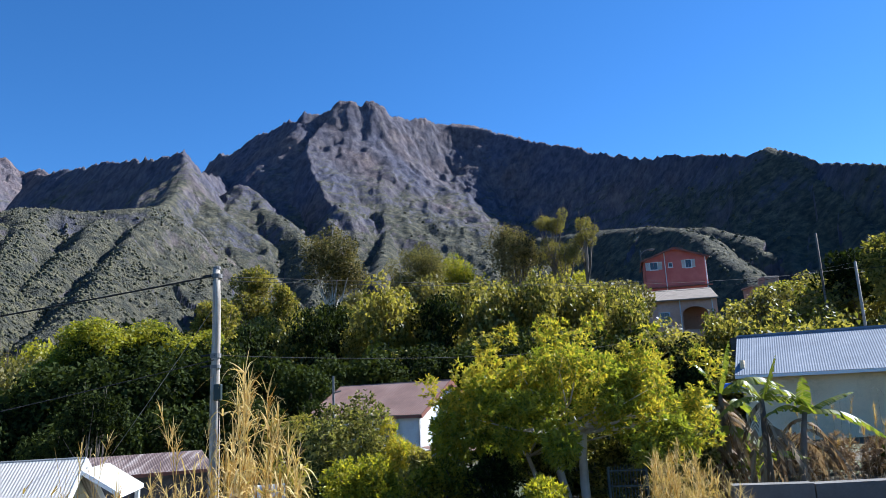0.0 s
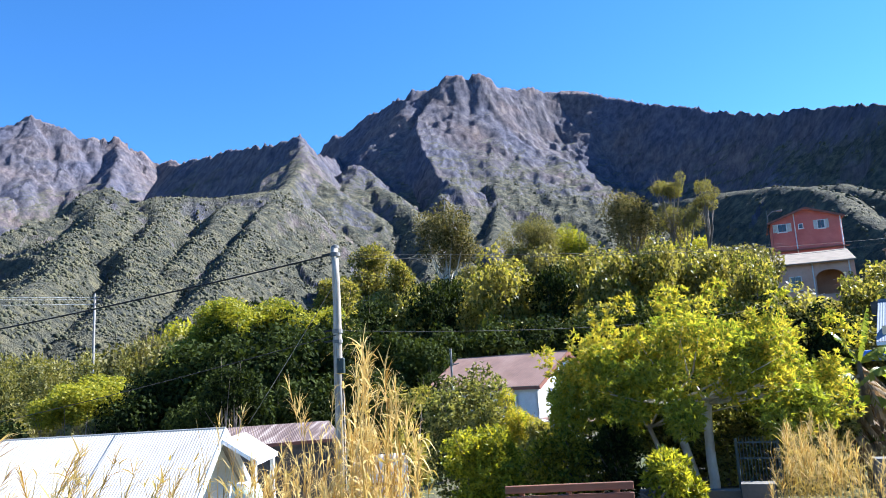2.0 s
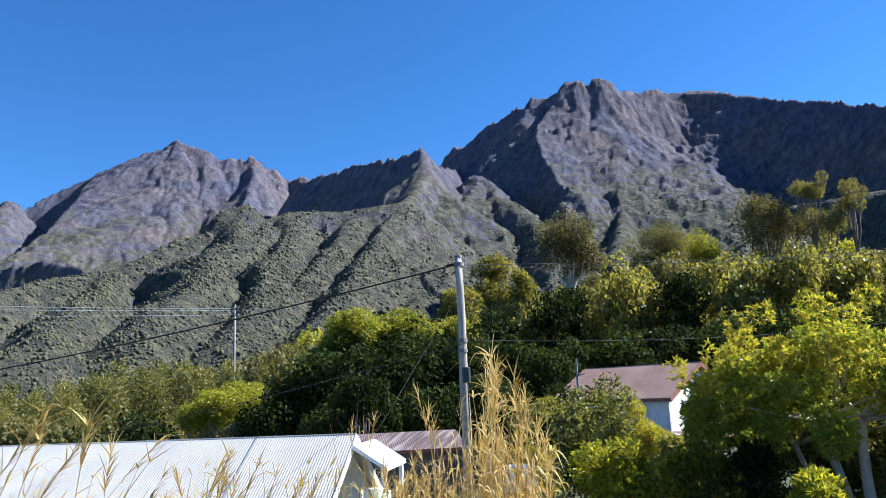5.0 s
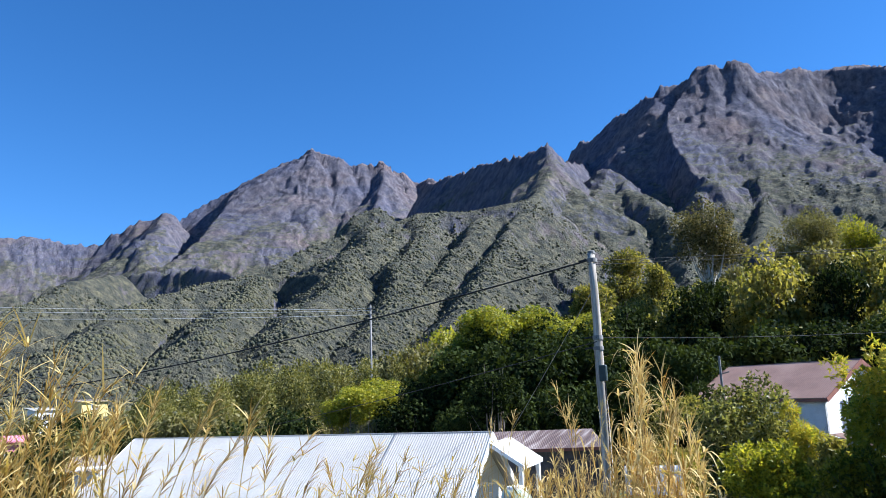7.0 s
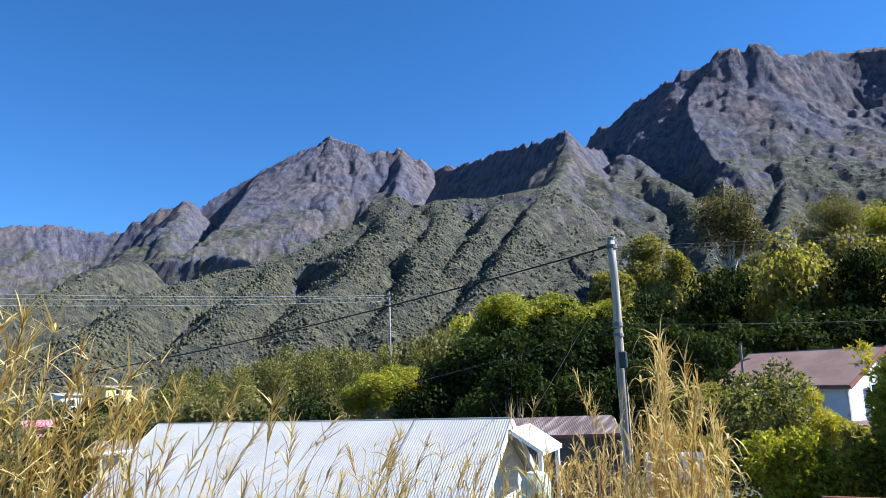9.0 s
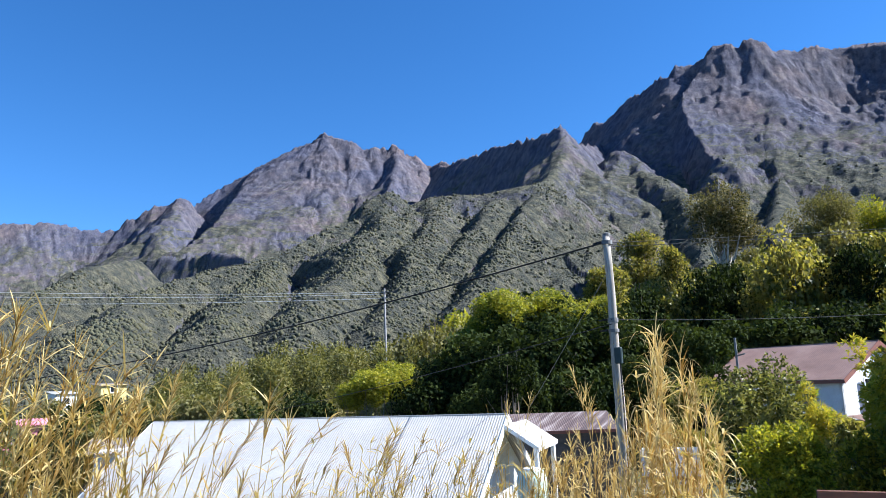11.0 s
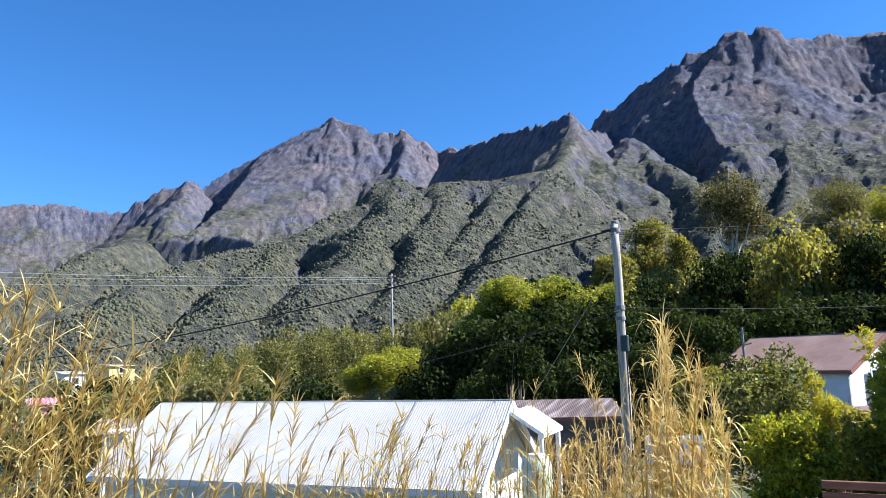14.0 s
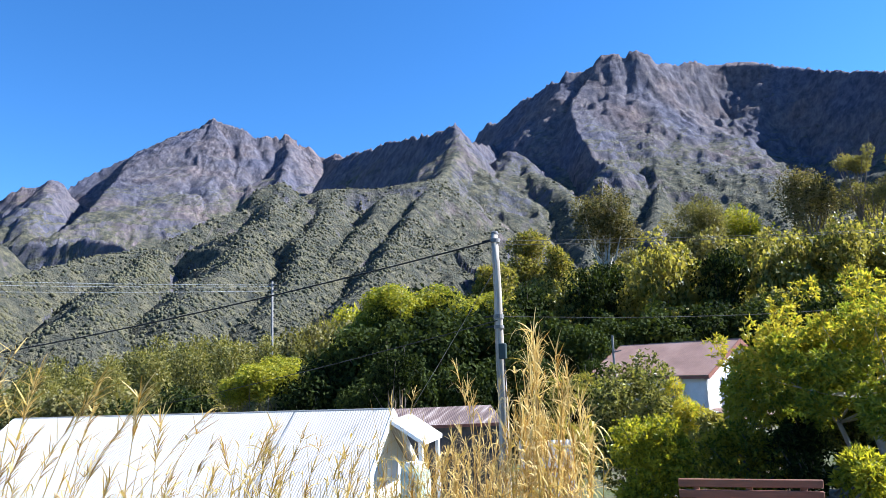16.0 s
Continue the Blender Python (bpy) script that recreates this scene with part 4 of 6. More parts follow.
part("ridge_cap", tube(bmesh.new(), [BA - qu * 0.35 - qn * 3.4 + Vector((0, 0, zt3 + 0.02)), BB - qn * 3.4 + Vector((0, 0, zt3 + 0.02))], [0.08, 0.08], 6), BLUE_TIN, blue)
block("blue_sheet", (BA.x - 1.2, BA.y - 0.5, 1.35), (BA.x - 0.2, BA.y - 0.3, 1.75), BLUE_TARP, blue, 0.03, "bright blue plastic sheet")

# small huts down the valley
def hut(az, d, el_top, w, h, wall_mat, roof_mat, label, turn=20):
    c = at(az, d, up(el_top, d))
    ob = thing("hut", (c.x, c.y, 0), az + turn, label, "house")
    block("wall", (-w / 2, -w / 2, c.z - h - 0.6), (w / 2, w / 2, c.z - 0.25), wall_mat, ob)
    link_mesh("roof", corrugated((-w / 2 - 0.3, w / 2 + 0.3, c.z), (w + 0.6, 0, 0), (0, -w - 0.6, -0.35), 0.25, 0.025), roof_mat, ob)
    window(ob, (0, -w / 2 - 0.02, c.z - h * 0.5), (1, 0, 0), 0.9, 0.9)
    return ob


hut(55.9, 100, 0.25, 2.4, 2.4, WHITE_WALL, WHITE_TIN, "small white hut among dark trees")
hut(53.0, 105, 0.7, 3.2, 1.6, YELLOW_WALL, GREY_TIN, "yellow-walled house among dark trees")
hut(58.3, 60, -1.55, 3.0, 2.2, PINK_WALL, PINK_WALL, "faded pink hut with a small window", 0)
hut(51.0, 34, -3.3, 3.2, 2.4, WHITE_WALL, GREY_TIN, "grey-roofed outbuilding beside the white house", 0)

# ---- poles and cables ----
def utility_pole():
    top, base = at(15.75, 18.0, up(10.45, 18.0)), at(15.75, 18.0)
    base.z = ground_z(base) - 0.5
    ob = tagged(new("utility_pole"), "tall weathered grey wooden utility pole with cable clamps", "utility pole")
    h = top.z - base.z
    pts = [base + Vector((0, 0, h * k / 10)) + Vector((0.012 * math.sin(k * 1.7), 0.01 * math.cos(k), 0)) for k in range(11)]
    part("shaft", tube(bmesh.new(), pts, [0.145 - 0.006 * k for k in range(11)], 14), POLE_WOOD, ob, smooth=True)
    part("cap", tube(bmesh.new(), [top + Vector((0, 0, -0.02)), top + Vector((0, 0, 0.05)), top + Vector((0, 0, 0.07))], [0.095, 0.09, 0.04], 12), STEEL, ob, "pale grey metal cap")
    for el, hh in ((9.9, 0.05), (4.0, 0.05), (3.2, 0.04)):
        z = up(el, 18.0)
        part("band", tube(bmesh.new(), [Vector((top.x, top.y, z - hh)), Vector((top.x, top.y, z + hh))], [0.125, 0.125], 14), STEEL, ob)
        part("clamp", tube(bmesh.new(), [Vector((top.x - 0.32, top.y - 0.06, z)), Vector((top.x - 0.12, top.y - 0.04, z + 0.02))], [0.022, 0.03], 6), RUBBER, ob, "black cable clamp")
    z = up(1.6, 18.0)
    block("junction_box", (top.x + 0.02, top.y - 0.22, z - 0.28), (top.x + 0.2, top.y - 0.1, z + 0.1), DARK_METAL, ob, 0.02, "dark junction box")
    part("conduit", tube(bmesh.new(), [Vector((top.x + 0.13, top.y - 0.14, z - 3.5)), Vector((top.x + 0.13, top.y - 0.13, z - 0.25))], [0.02, 0.02], 6), RUBBER, ob)
    return top


POLE_TOP = utility_pole()


def cable(p, q, sag, r, label="thin black overhead cable between poles", material=None):
    p, q = Vector(p), Vector(q)
    pts = [p.lerp(q, k / 24) - Vector((0, 0, sag * 4 * (k / 24) * (1 - k / 24))) for k in range(25)]
    ob = part("overhead_cable", tube(bmesh.new(), pts, [r] * 25, 5), material or RUBBER)
    return tagged(ob, label, "cable", "overhead cables")


PT = POLE_TOP
hi, lo_ = Vector((PT.x - 0.1, PT.y - 0.12, up(9.85, 18.0))), Vector((PT.x, PT.y - 0.13, up(4.0, 18.0)))
cable(hi, at(62.0, 40.0, up(0.6, 40.0)), 0.45, 0.022, "thick black overhead cable sagging from the wooden pole")
cable(hi, at(-18.0, 60.0, up(8.1, 60.0)), 0.25, 0.007)
cable(hi + Vector((0, 0, -0.1)), at(-31.3, 48.0, up(7.6, 48.0)), 0.5, 0.007)
cable(lo_, at(-20.0, 44.0, up(4.3, 44.0)), 0.6, 0.008)
cable(lo_ + Vector((0, 0, -0.1)), at(48.0, 60.0, up(-2.4, 60.0)), 0.4, 0.012)
cable(Vector((PT.x - 0.05, PT.y, up(7.6, 18.0))), at(22.6, 29.0, up(-2.6, 29.0)), 0.02, 0.009, "thin steel stay wire of the wooden pole", STEEL)


def small_pole(az, d, el, r, label, material, crossarm=False):
    p = at(az, d)
    z0, z1 = ground_z(p) - 0.4, up(el, d)
    ob = tagged(new("utility_pole"), label, "utility pole")
    part("shaft", tube(bmesh.new(), [(p.x, p.y, z0), (p.x, p.y, (z0 + z1) / 2), (p.x, p.y, z1)], [r * 1.3, r * 1.15, r], 10), material, ob, smooth=True)
    part("cap", tube(bmesh.new(), [(p.x, p.y, z1), (p.x, p.y, z1 + r)], [r * 1.05, r * 0.5], 10), STEEL, ob)
    if crossarm:
        for k in (-0.25, -0.75):
            part("bracket", box(bmesh.new(), (p.x - 0.35, p.y - 0.05, z1 + k), (p.x + 0.35, p.y + 0.05, z1 + k + 0.07)), STEEL, ob)
    return Vector((p.x, p.y, z1))


T2 = small_pole(33.2, 62.0, 7.15, 0.085, "slender pale grey utility pole below the wooded slope", STEEL, True)
for k, el in ((-0.25, 6.6), (-0.4, 6.25), (-0.75, 5.75)):
    cable(T2 + Vector((0, 0, k)), at(70, 75, up(el + 0.25, 75)), 0.35, 0.016, "thin pale overhead cable between poles", PALE_WIRE)
cable(T2 + Vector((0, 0, -0.3)), at(24, 55, up(4.2, 55)), 0.4, 0.01, "thin pale overhead cable between poles", STEEL)
T3 = small_pole(-29.1, 62.0, 10.2, 0.08, "dark wooden utility pole on the hillside", BARK)
T4 = small_pole(-31.25, 48.0, 7.95, 0.075, "grey wooden utility pole beside shrubs", POLE_WOOD)
cable(T4, at(-16, 74, up(7.4, 74)), 0.5, 0.014)
cable(T4 + Vector((0, 0, -0.4)), at(-40, 40, up(8.5, 40)), 0.3, 0.014)
for k in range(6):
    cable(T4 + Vector((0, 0, -0.9 - 0.25 * k)), at(-20.5, 70, up(5.2 - 0.35 * k, 70)), 0.5 + 0.1 * k, 0.012)
lp = at(-16.9, 98)
lamp = tagged(new("street_lamp"), "thin street lamp with a curved arm on the hill", "street lamp")
part("column", tube(bmesh.new(), [(lp.x, lp.y, up(6, 98)), (lp.x, lp.y, up(10.5, 98))], [0.12, 0.09], 8), DARK_METAL, lamp)
part("arm", tube(bmesh.new(), [(lp.x, lp.y, up(10.1, 98)), (lp.x + 0.7, lp.y, up(10.45, 98)), (lp.x + 1.3, lp.y, up(10.5, 98))], [0.05, 0.05, 0.04], 6), STEEL, lamp)
part("head", box(bmesh.new(), (lp.x + 1.2, lp.y - 0.15, up(10.42, 98)), (lp.x + 1.9, lp.y + 0.15, up(10.53, 98)), 0.04), STEEL, lamp)
sp = at(2.2 + 5.0, 34.0)
tp = tagged(new("metal_post"), "short grey metal post among banana plants", "post")
part("shaft", tube(bmesh.new(), [(sp.x, sp.y, ground_z(sp) - 0.3), (sp.x, sp.y, up(2.2, 34))], [0.06, 0.05], 8), STEEL, tp)
part("arm", tube(bmesh.new(), [(sp.x - 0.05, sp.y, up(0.9, 34)), (sp.x + 0.35, sp.y, up(1.05, 34))], [0.03, 0.03], 6), STEEL, tp)

# ---- bench, walls, fence near by ----
def bench():
    a, b = at(3.3, 9.4), at(-6.1, 9.5)
    u = (b - a).normalized()
    c = (a + b) / 2
    ang = math.degrees(math.atan2(u.y, u.x))
    w = (b - a).length / 2
    zt = up(-8.2, 9.4)
    ob = thing("bench", (c.x, c.y, zt - 0.82), ang, "dark red-brown slatted wooden bench", "bench")
    for k in range(4):
        z = 0.82 - 0.125 * k
        block("back_slat", (-w, -0.03, z - 0.092), (w, 0.012, z), BENCH_WOOD, ob, 0.008)
    for k in range(4):
        block("seat_slat", (-w, -0.14 - 0.12 * k, 0.4), (w, -0.04 - 0.12 * k, 0.435), BENCH_WOOD, ob, 0.008)
    for x in (-w + 0.2, 0, w - 0.2):
        block("leg", (x - 0.035, -0.5, -0.1), (x + 0.035, -0.43, 0.398), BENCH_WOOD, ob, 0.006)
        block("leg", (x - 0.035, 0.014, -0.1), (x + 0.035, 0.075, 0.8), BENCH_WOOD, ob, 0.006)
        block("rail", (x - 0.03, -0.43, 0.33), (x + 0.03, 0.012, 0.396), BENCH_WOOD, ob, 0.006)
    return ob


bench()


def low_wall(name, p, q, h, thick, material, label, z0):
    ob = tagged(new(name), label, "wall")
    p, q = Vector(p), Vector(q)
    u = (q - p).normalized()
    L = (q - p).length
    n = max(1, int(L / 0.9))
    s = Vector((-u.y, u.x, 0))
    for k in range(n):
        a, b = p + u * (L * k / n + 0.01), p + u * (L * (k + 1) / n - 0.01)
        dz = 0.015 * math.sin(k * 2.3)
        bm = bmesh.new()
        prism(bm, ((0, z0), ((b - a).length, z0), ((b - a).length, z0 + h + dz), (0, z0 + h - dz)), thick, Vector((a.x, a.y, 0)), u, (0, 0, 1))
        part("block", bm, material, ob)
    return ob


low_wall("kerb_wall", at(-21.5, 12.3), at(-36, 13.5), 0.62, 0.25, CONCRETE, "low weathered grey concrete wall beside the road", -0.45)
low_wall("terrace_wall", (*at(-22.6, 50.0).xy, 0), (*at(-40.0, 52.0).xy, 0), 5.6, 0.5, BASALT, "high dark lava stone terrace wall", -1.0)
low_wall("garden_wall", at(-6.4, 11.9), at(-13.3, 11.9), 0.5, 0.2, CONCRETE, "low grey concrete garden wall in tree shade", -0.72)
low_wall("gate_pier", at(-13.35, 11.8), at(-15.6, 11.8), 0.62, 0.3, CONCRETE, "short grey concrete pier beside the gate", -0.72)
low_wall("terrace_wall", at(-8.0, 16.5), at(-20.5, 15.0), 0.42, 0.3, BASALT, "low dark stone wall under the fruit tree", -0.85)


def road():
    vs, fs = [], []
    for k in range(25):
        az = -18 - k * 2.0
        for d in (7.0, 11.9 + 0.02 * k):
            p = at(az, d)
            vs.append((p.x, p.y, max(ground_z(p), -0.5) + 0.03))
    for k in range(24):
        fs.append([2 * k, 2 * k + 1, 2 * k + 3, 2 * k + 2])
    tagged(link_mesh("road", raw("road", vs, fs), ASPHALT), "worn grey asphalt road edge", "road", kind="structure")


road()


def fence():
    ob = tagged(new("garden_fence"), "dark green metal mesh fence behind the fruit tree", "fence")
    a, b = at(-8, 17.2), at(-20, 16.2)
    z = -0.3
    for k in range(6):
        p = a.lerp(b, k / 5)
        part("post", tube(bmesh.new(), [(p.x, p.y, -1.0), (p.x, p.y, 0.75)], [0.03, 0.03], 6), DARK_METAL, ob)
    for k in range(5):
        z = -0.25 + 0.22 * k
        board(ob, "rail", (a.x, a.y, z), (b.x, b.y, z), 0.015, 0.02, DARK_METAL)
    for k in range(60):
        p = a.lerp(b, k / 59)
        part("picket", tube(bmesh.new(), [(p.x, p.y, -0.3), (p.x, p.y, 0.7)], [0.008, 0.008], 4, False), DARK_METAL, ob)


fence()


def gate():
    a, b = at(-13.3, 12.6), at(-16.0, 12.6)
    ob = tagged(new("garden_gate"), "dark green wrought metal gate behind a garden wall", "gate")
    for p in (a, b):
        part("post", tube(bmesh.new(), [(p.x, p.y, -0.9), (p.x, p.y, 0.42)], [0.025, 0.025], 6), DARK_METAL, ob)
    for z in (-0.25, 0.12, 0.36):
        board(ob, "rail", (a.x, a.y, z), (b.x, b.y, z), 0.02, 0.025, DARK_METAL)
    for k in range(1, 12):
        p = a.lerp(b, k / 12)
        part("bar", tube(bmesh.new(), [(p.x, p.y, -0.85), (p.x, p.y, 0.4), (p.x, p.y, 0.45)], [0.008, 0.008, 0.002], 4), DARK_METAL, ob)


gate()


def drum():
    p = at(22.6, 15.5)
    z = ground_z(p)
    ob = thing("water_drum", (p.x, p.y, z - 0.05), 0, "pale green plastic water drum beside the white house", "drum")
    h = up(-6.7, 15.5) - z
    part("barrel", tube(bmesh.new(), [(0, 0, 0), (0, 0, h * 0.3), (0, 0, h * 0.33), (0, 0, h * 0.36), (0, 0, h * 0.9), (0, 0, h)], [0.3, 0.31, 0.33, 0.31, 0.31, 0.26], 18), MINT, ob, smooth=True)
    part("lid", tube(bmesh.new(), [(0, 0, h + 0.002), (0, 0, h + 0.05)], [0.2, 0.18], 16), TRIM_WHITE, ob, "white screw lid")


drum()


def sheet_pile():
    p = at(12.2, 10.5)
    ob = thing("metal_sheet", (p.x, p.y, ground_z(p) - 0.05), 14, "weathered white metal sheet leaning among canes", "metal sheet")
    h = up(-5.2, 10.5) - ground_z(p)
    me = corrugated((-0.45, 0.1, h), (0.75, 0, 0), (0, -0.3, -h), 0.09, 0.012)
    link_mesh("panel", me, TRIM_WHITE, ob)
    board(ob, "batten", (-0.45, 0.0, h * 0.7), (0.3, 0.0, h * 0.7), 0.03, 0.05, TRIM_BROWN)


sheet_pile()


# ---- plants ----
def unit(v):
    return v / np.maximum(np.linalg.norm(v, axis=-1, keepdims=True), 1e-9)


def sphere_dirs(g, n):
    return unit(g.normal(size=(n, 3)))


def leaf_quads(p, t, nrm, length, width, fold=0.15):
    """Folded lance-shaped leaves: base p, pointing along t, facing nrm."""
    w = unit(np.cross(t, nrm))
    nn = np.cross(w, t)
    L, W = length[:, None], width[:, None]
    mid = p + t * L * 0.45 + nn * W * fold
    V = np.stack([p, mid + w * W * 0.5, p + t * L - nn * L * 0.08, mid - w * W * 0.5], 1).reshape(-1, 3)
    F = np.arange(len(V)).reshape(-1, 4)
    return V, F


def blades(base, heading, length, width, droop, seg=4, g=None):
    """Long bending blades of grass or cane leaves."""
    n = len(base)
    side = unit(np.cross(heading, np.array([0, 0, 1.0]) + 0.2 * g.normal(size=(n, 3))))
    rows = []
    for k in range(seg + 1):
        s = k / seg
        c = base + heading * (length * s)[:, None]
        c[:, 2] -= droop * length * s * s
        wd = (width * (0.5 + 1.2 * s) * (1 - s) * 1.4 + width * 0.04)[:, None]
        rows += [c - side * wd * 0.5, c + side * wd * 0.5]
    V = np.stack(rows, 1)
    k2 = 2 * (seg + 1)
    idx = np.arange(n)[:, None, None] * k2
    q = np.array([[2 * k, 2 * k + 1, 2 * k + 3, 2 * k + 2] for k in range(seg)])[None]
    return V.reshape(-1, 3), (idx + q).reshape(-1, 4)


def join(*pairs):
    V, F, o = [], [], 0
    for v, f in pairs:
        V.append(v)
        F.append(f + o)
        o += len(v)
    return np.concatenate(V), np.concatenate(F)


def crown_mesh(name, g, blobs, n, length, width, shell=0.55, upward=0.35, whorl=1, squash=1.0, single=False):
    """Leaves spread over the outer part of many overlapping lumps (x, y, z, r)."""
    B = np.array(blobs, float)
    wts = B[:, 3] ** 2
    k = g.choice(len(B), n // whorl, p=wts / wts.sum())
    d = sphere_dirs(g, len(k))
    rad = B[k, 3] * (shell + (1.05 - shell) * np.sqrt(g.random(len(k)))) * (0.9 + 0.25 * g.random(len(k)))
    p = B[k, :3] + d * rad[:, None] * np.array([1, 1, squash])
    p, d = np.repeat(p, whorl, 0), np.repeat(d, whorl, 0)
    m = len(p)
    t = unit(d * 0.8 + sphere_dirs(g, m) * (0.9 if whorl == 1 else 1.1) + np.array([0, 0, upward * 0.3]))
    nrm = unit(d * 0.6 + np.array([0, 0, upward]) + 0.7 * sphere_dirs(g, m))
    L = length * (0.6 + 0.7 * g.random(m))
    V, F = leaf_quads(p, t, nrm, L, L * width / length)
    if single:
        V = V.reshape(-1, 4, 3)[:, 1:].reshape(-1, 3)
        F = np.arange(len(V)).reshape(-1, 3)
    return raw(name, V, F)


def limbs(bm, g, foot, blobs, r0, count, sides=6):
    """A bending trunk from foot, with a limb to some of the lumps."""
    B = sorted(blobs, key=lambda b: -b[3])[:count]
    c = Vector((sum(b[0] for b in B) / len(B), sum(b[1] for b in B) / len(B), sum(b[2] for b in B) / len(B)))
    foot = Vector(foot)
    fork = foot.lerp(c, 0.5)
    fork.x += g.normal() * 0.1
    tube(bm, [foot, foot.lerp(fork, 0.5) + Vector((g.normal() * 0.06, g.normal() * 0.06, 0)), fork], [r0 * 1.25, r0, r0 * 0.8], sides + 2)
    for b in B:
        e = Vector(b[:3])
        m = fork.lerp(e, 0.5) + Vector((g.normal() * 0.12, g.normal() * 0.12, -0.08 * (e - fork).length))
        tube(bm, [fork, m, e, e + (e - m) * 0.4], [r0 * 0.6, r0 * 0.4, r0 * 0.2, r0 * 0.06], sides)


def lumps(g, n, rx, rz, zc, r, lean=0.0):
    """Lumps of foliage spread through a dome."""
    out = []
    for _ in range(n):
        d = sphere_dirs(g, 1)[0]
        s = 0.45 + 0.5 * g.random()
        out.append((d[0] * rx * s, d[1] * rx * s, zc + d[2] * rz * s + (0.15 * rz if d[2] > 0 else 0), r * (0.7 + 0.6 * g.random())))
    return out


class Kind:
    """A kind of tree built once at unit size and then set out many times."""

    def __init__(self, name, label, category, group, material, blobs, n, length, width, trunk_r, seed, bark=None, whorl=1, squash=1.0, limbs_n=7, shell=0.55):
        g = np.random.default_rng(seed)
        self.name, self.tags = name, (label, category, group)
        bm = bmesh.new()
        limbs(bm, g, (0, 0, -0.06), blobs, trunk_r, limbs_n, 5)
        self.trunk = bpy.data.meshes.new("trunk")
        bm.to_mesh(self.trunk)
        bm.free()
        self.trunk.materials.append(bark or BARK)
        self.crown = crown_mesh("crown", g, blobs, n, length, width, whorl=whorl, squash=squash, shell=shell, single=True)
        self.crown.materials.append(material)

    def set(self, p, height, spread, turn, flat=1.1):
        ob = thing(self.name, (p[0], p[1], p[2]), turn, *self.tags)
        tall = min(height, spread * flat)
        for nm, me, sz, dz in (("trunk", self.trunk, height, 0.0), ("crown", self.crown, tall, height - tall)):
            c = new(nm, me)
            c.parent = ob
            c.scale, c.location = (spread, spread, sz), (0, 0, dz)
        return ob


def shrub_kinds(name, label, group, material, seed, n=4200, leaf_l=0.08, leaf_w=0.06, count=3, rz=0.36, zc=0.56):
    ks = []
    for i in range(count):
        g = np.random.default_rng(seed + i)
        ks.append(Kind(name, label, "shrub" if "shrub" in name else "tree", group, material, lumps(g, 20, 0.46, rz * 1.06, zc, 0.155), n, leaf_l, leaf_w, 0.03, seed + 50 + i))
    return ks


HILL = shrub_kinds("hill_shrub", "bushy green shrub on the wooded hillside", "hillside shrubs", LEAF_HILL, 100, 4200, 0.07, 0.055)
# shrubs whose dark leaf colour stands in for shade
SHADE_PAINTED = shrub_kinds("shade_painted_shrub", "dense shrub with shade painted into its dark green leaves", "hillside shrubs", LEAF_SHADE_PAINTED, 200, 5000, 0.06, 0.05)
# crowns whose yellow-green colour stands in for sunlit tops
SUN_PAINTED = shrub_kinds("sun_painted_tree", "tree with sunlight painted into its yellow-green top leaves", "yellow-green trees", LEAF_YELLOW, 300, 5200, 0.065, 0.052, 2)
OLIVES = shrub_kinds("olive_tree", "tree with dull olive-brown foliage", "hillside trees", LEAF_OLIVE, 400, 4600, 0.075, 0.05, 2)
VEG_AZ = (-40, -34, -31, -28, -25, -22.5, -22, -17, -16.2, -12, -8, -4, 0, 3, 6, 10, 12, 13.5, 16, 18, 24, 26, 30)
VEG_EL = (8.2, 8.2, 7.8, 7.3, 7.1, 6.4, 4.5, 4.5, 8.6, 9.6, 9.9, 9.6, 9.6, 9.3, 9.0, 8.0, 7.8, 7.8, 6.5, 6.0, 5.6, 5.0, 3.6)
g = np.random.default_rng(21)


def pick(ks):
    return ks[int(g.integers(len(ks)))]


# the wooded hillside, row behind row
for d0 in (47, 52, 58, 65, 73, 82, 92):
    step = 2.6 * 57.3 / d0
    az = -37.0 + g.random() * step
    while az < 31:
        a, d = az + (g.random() - 0.5) * step, d0 + (g.random() - 0.5) * 6
        az += step * (0.8 + 0.4 * g.random())
        if -23.0 < a < -16.0 and d > 76:
            continue
        p = at(a, d)
        p.z = ground_z(p) - 0.2
        top = float(np.interp(a, VEG_AZ, VEG_EL)) * (0.86 + 0.14 * g.random())
        room = up(top, d) - p.z
        h = min(3.2 + 3.4 * g.random(), room) if d0 < 62 else room * (0.8 + 0.2 * g.random())
        if h < 1.4:
            continue
        # share of shrubs with painted shade, higher where the slope is shaded
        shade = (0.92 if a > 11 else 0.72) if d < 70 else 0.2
        ks = SHADE_PAINTED if g.random() < shade and (-3 if d > 55 else -14) < a < 26 else (SUN_PAINTED if g.random() < 0.14 and d > 76 else (OLIVES if g.random() < (0.34 if d > 70 else 0.08) else HILL))
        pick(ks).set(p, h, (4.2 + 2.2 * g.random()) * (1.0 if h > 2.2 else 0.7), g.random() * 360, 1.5)

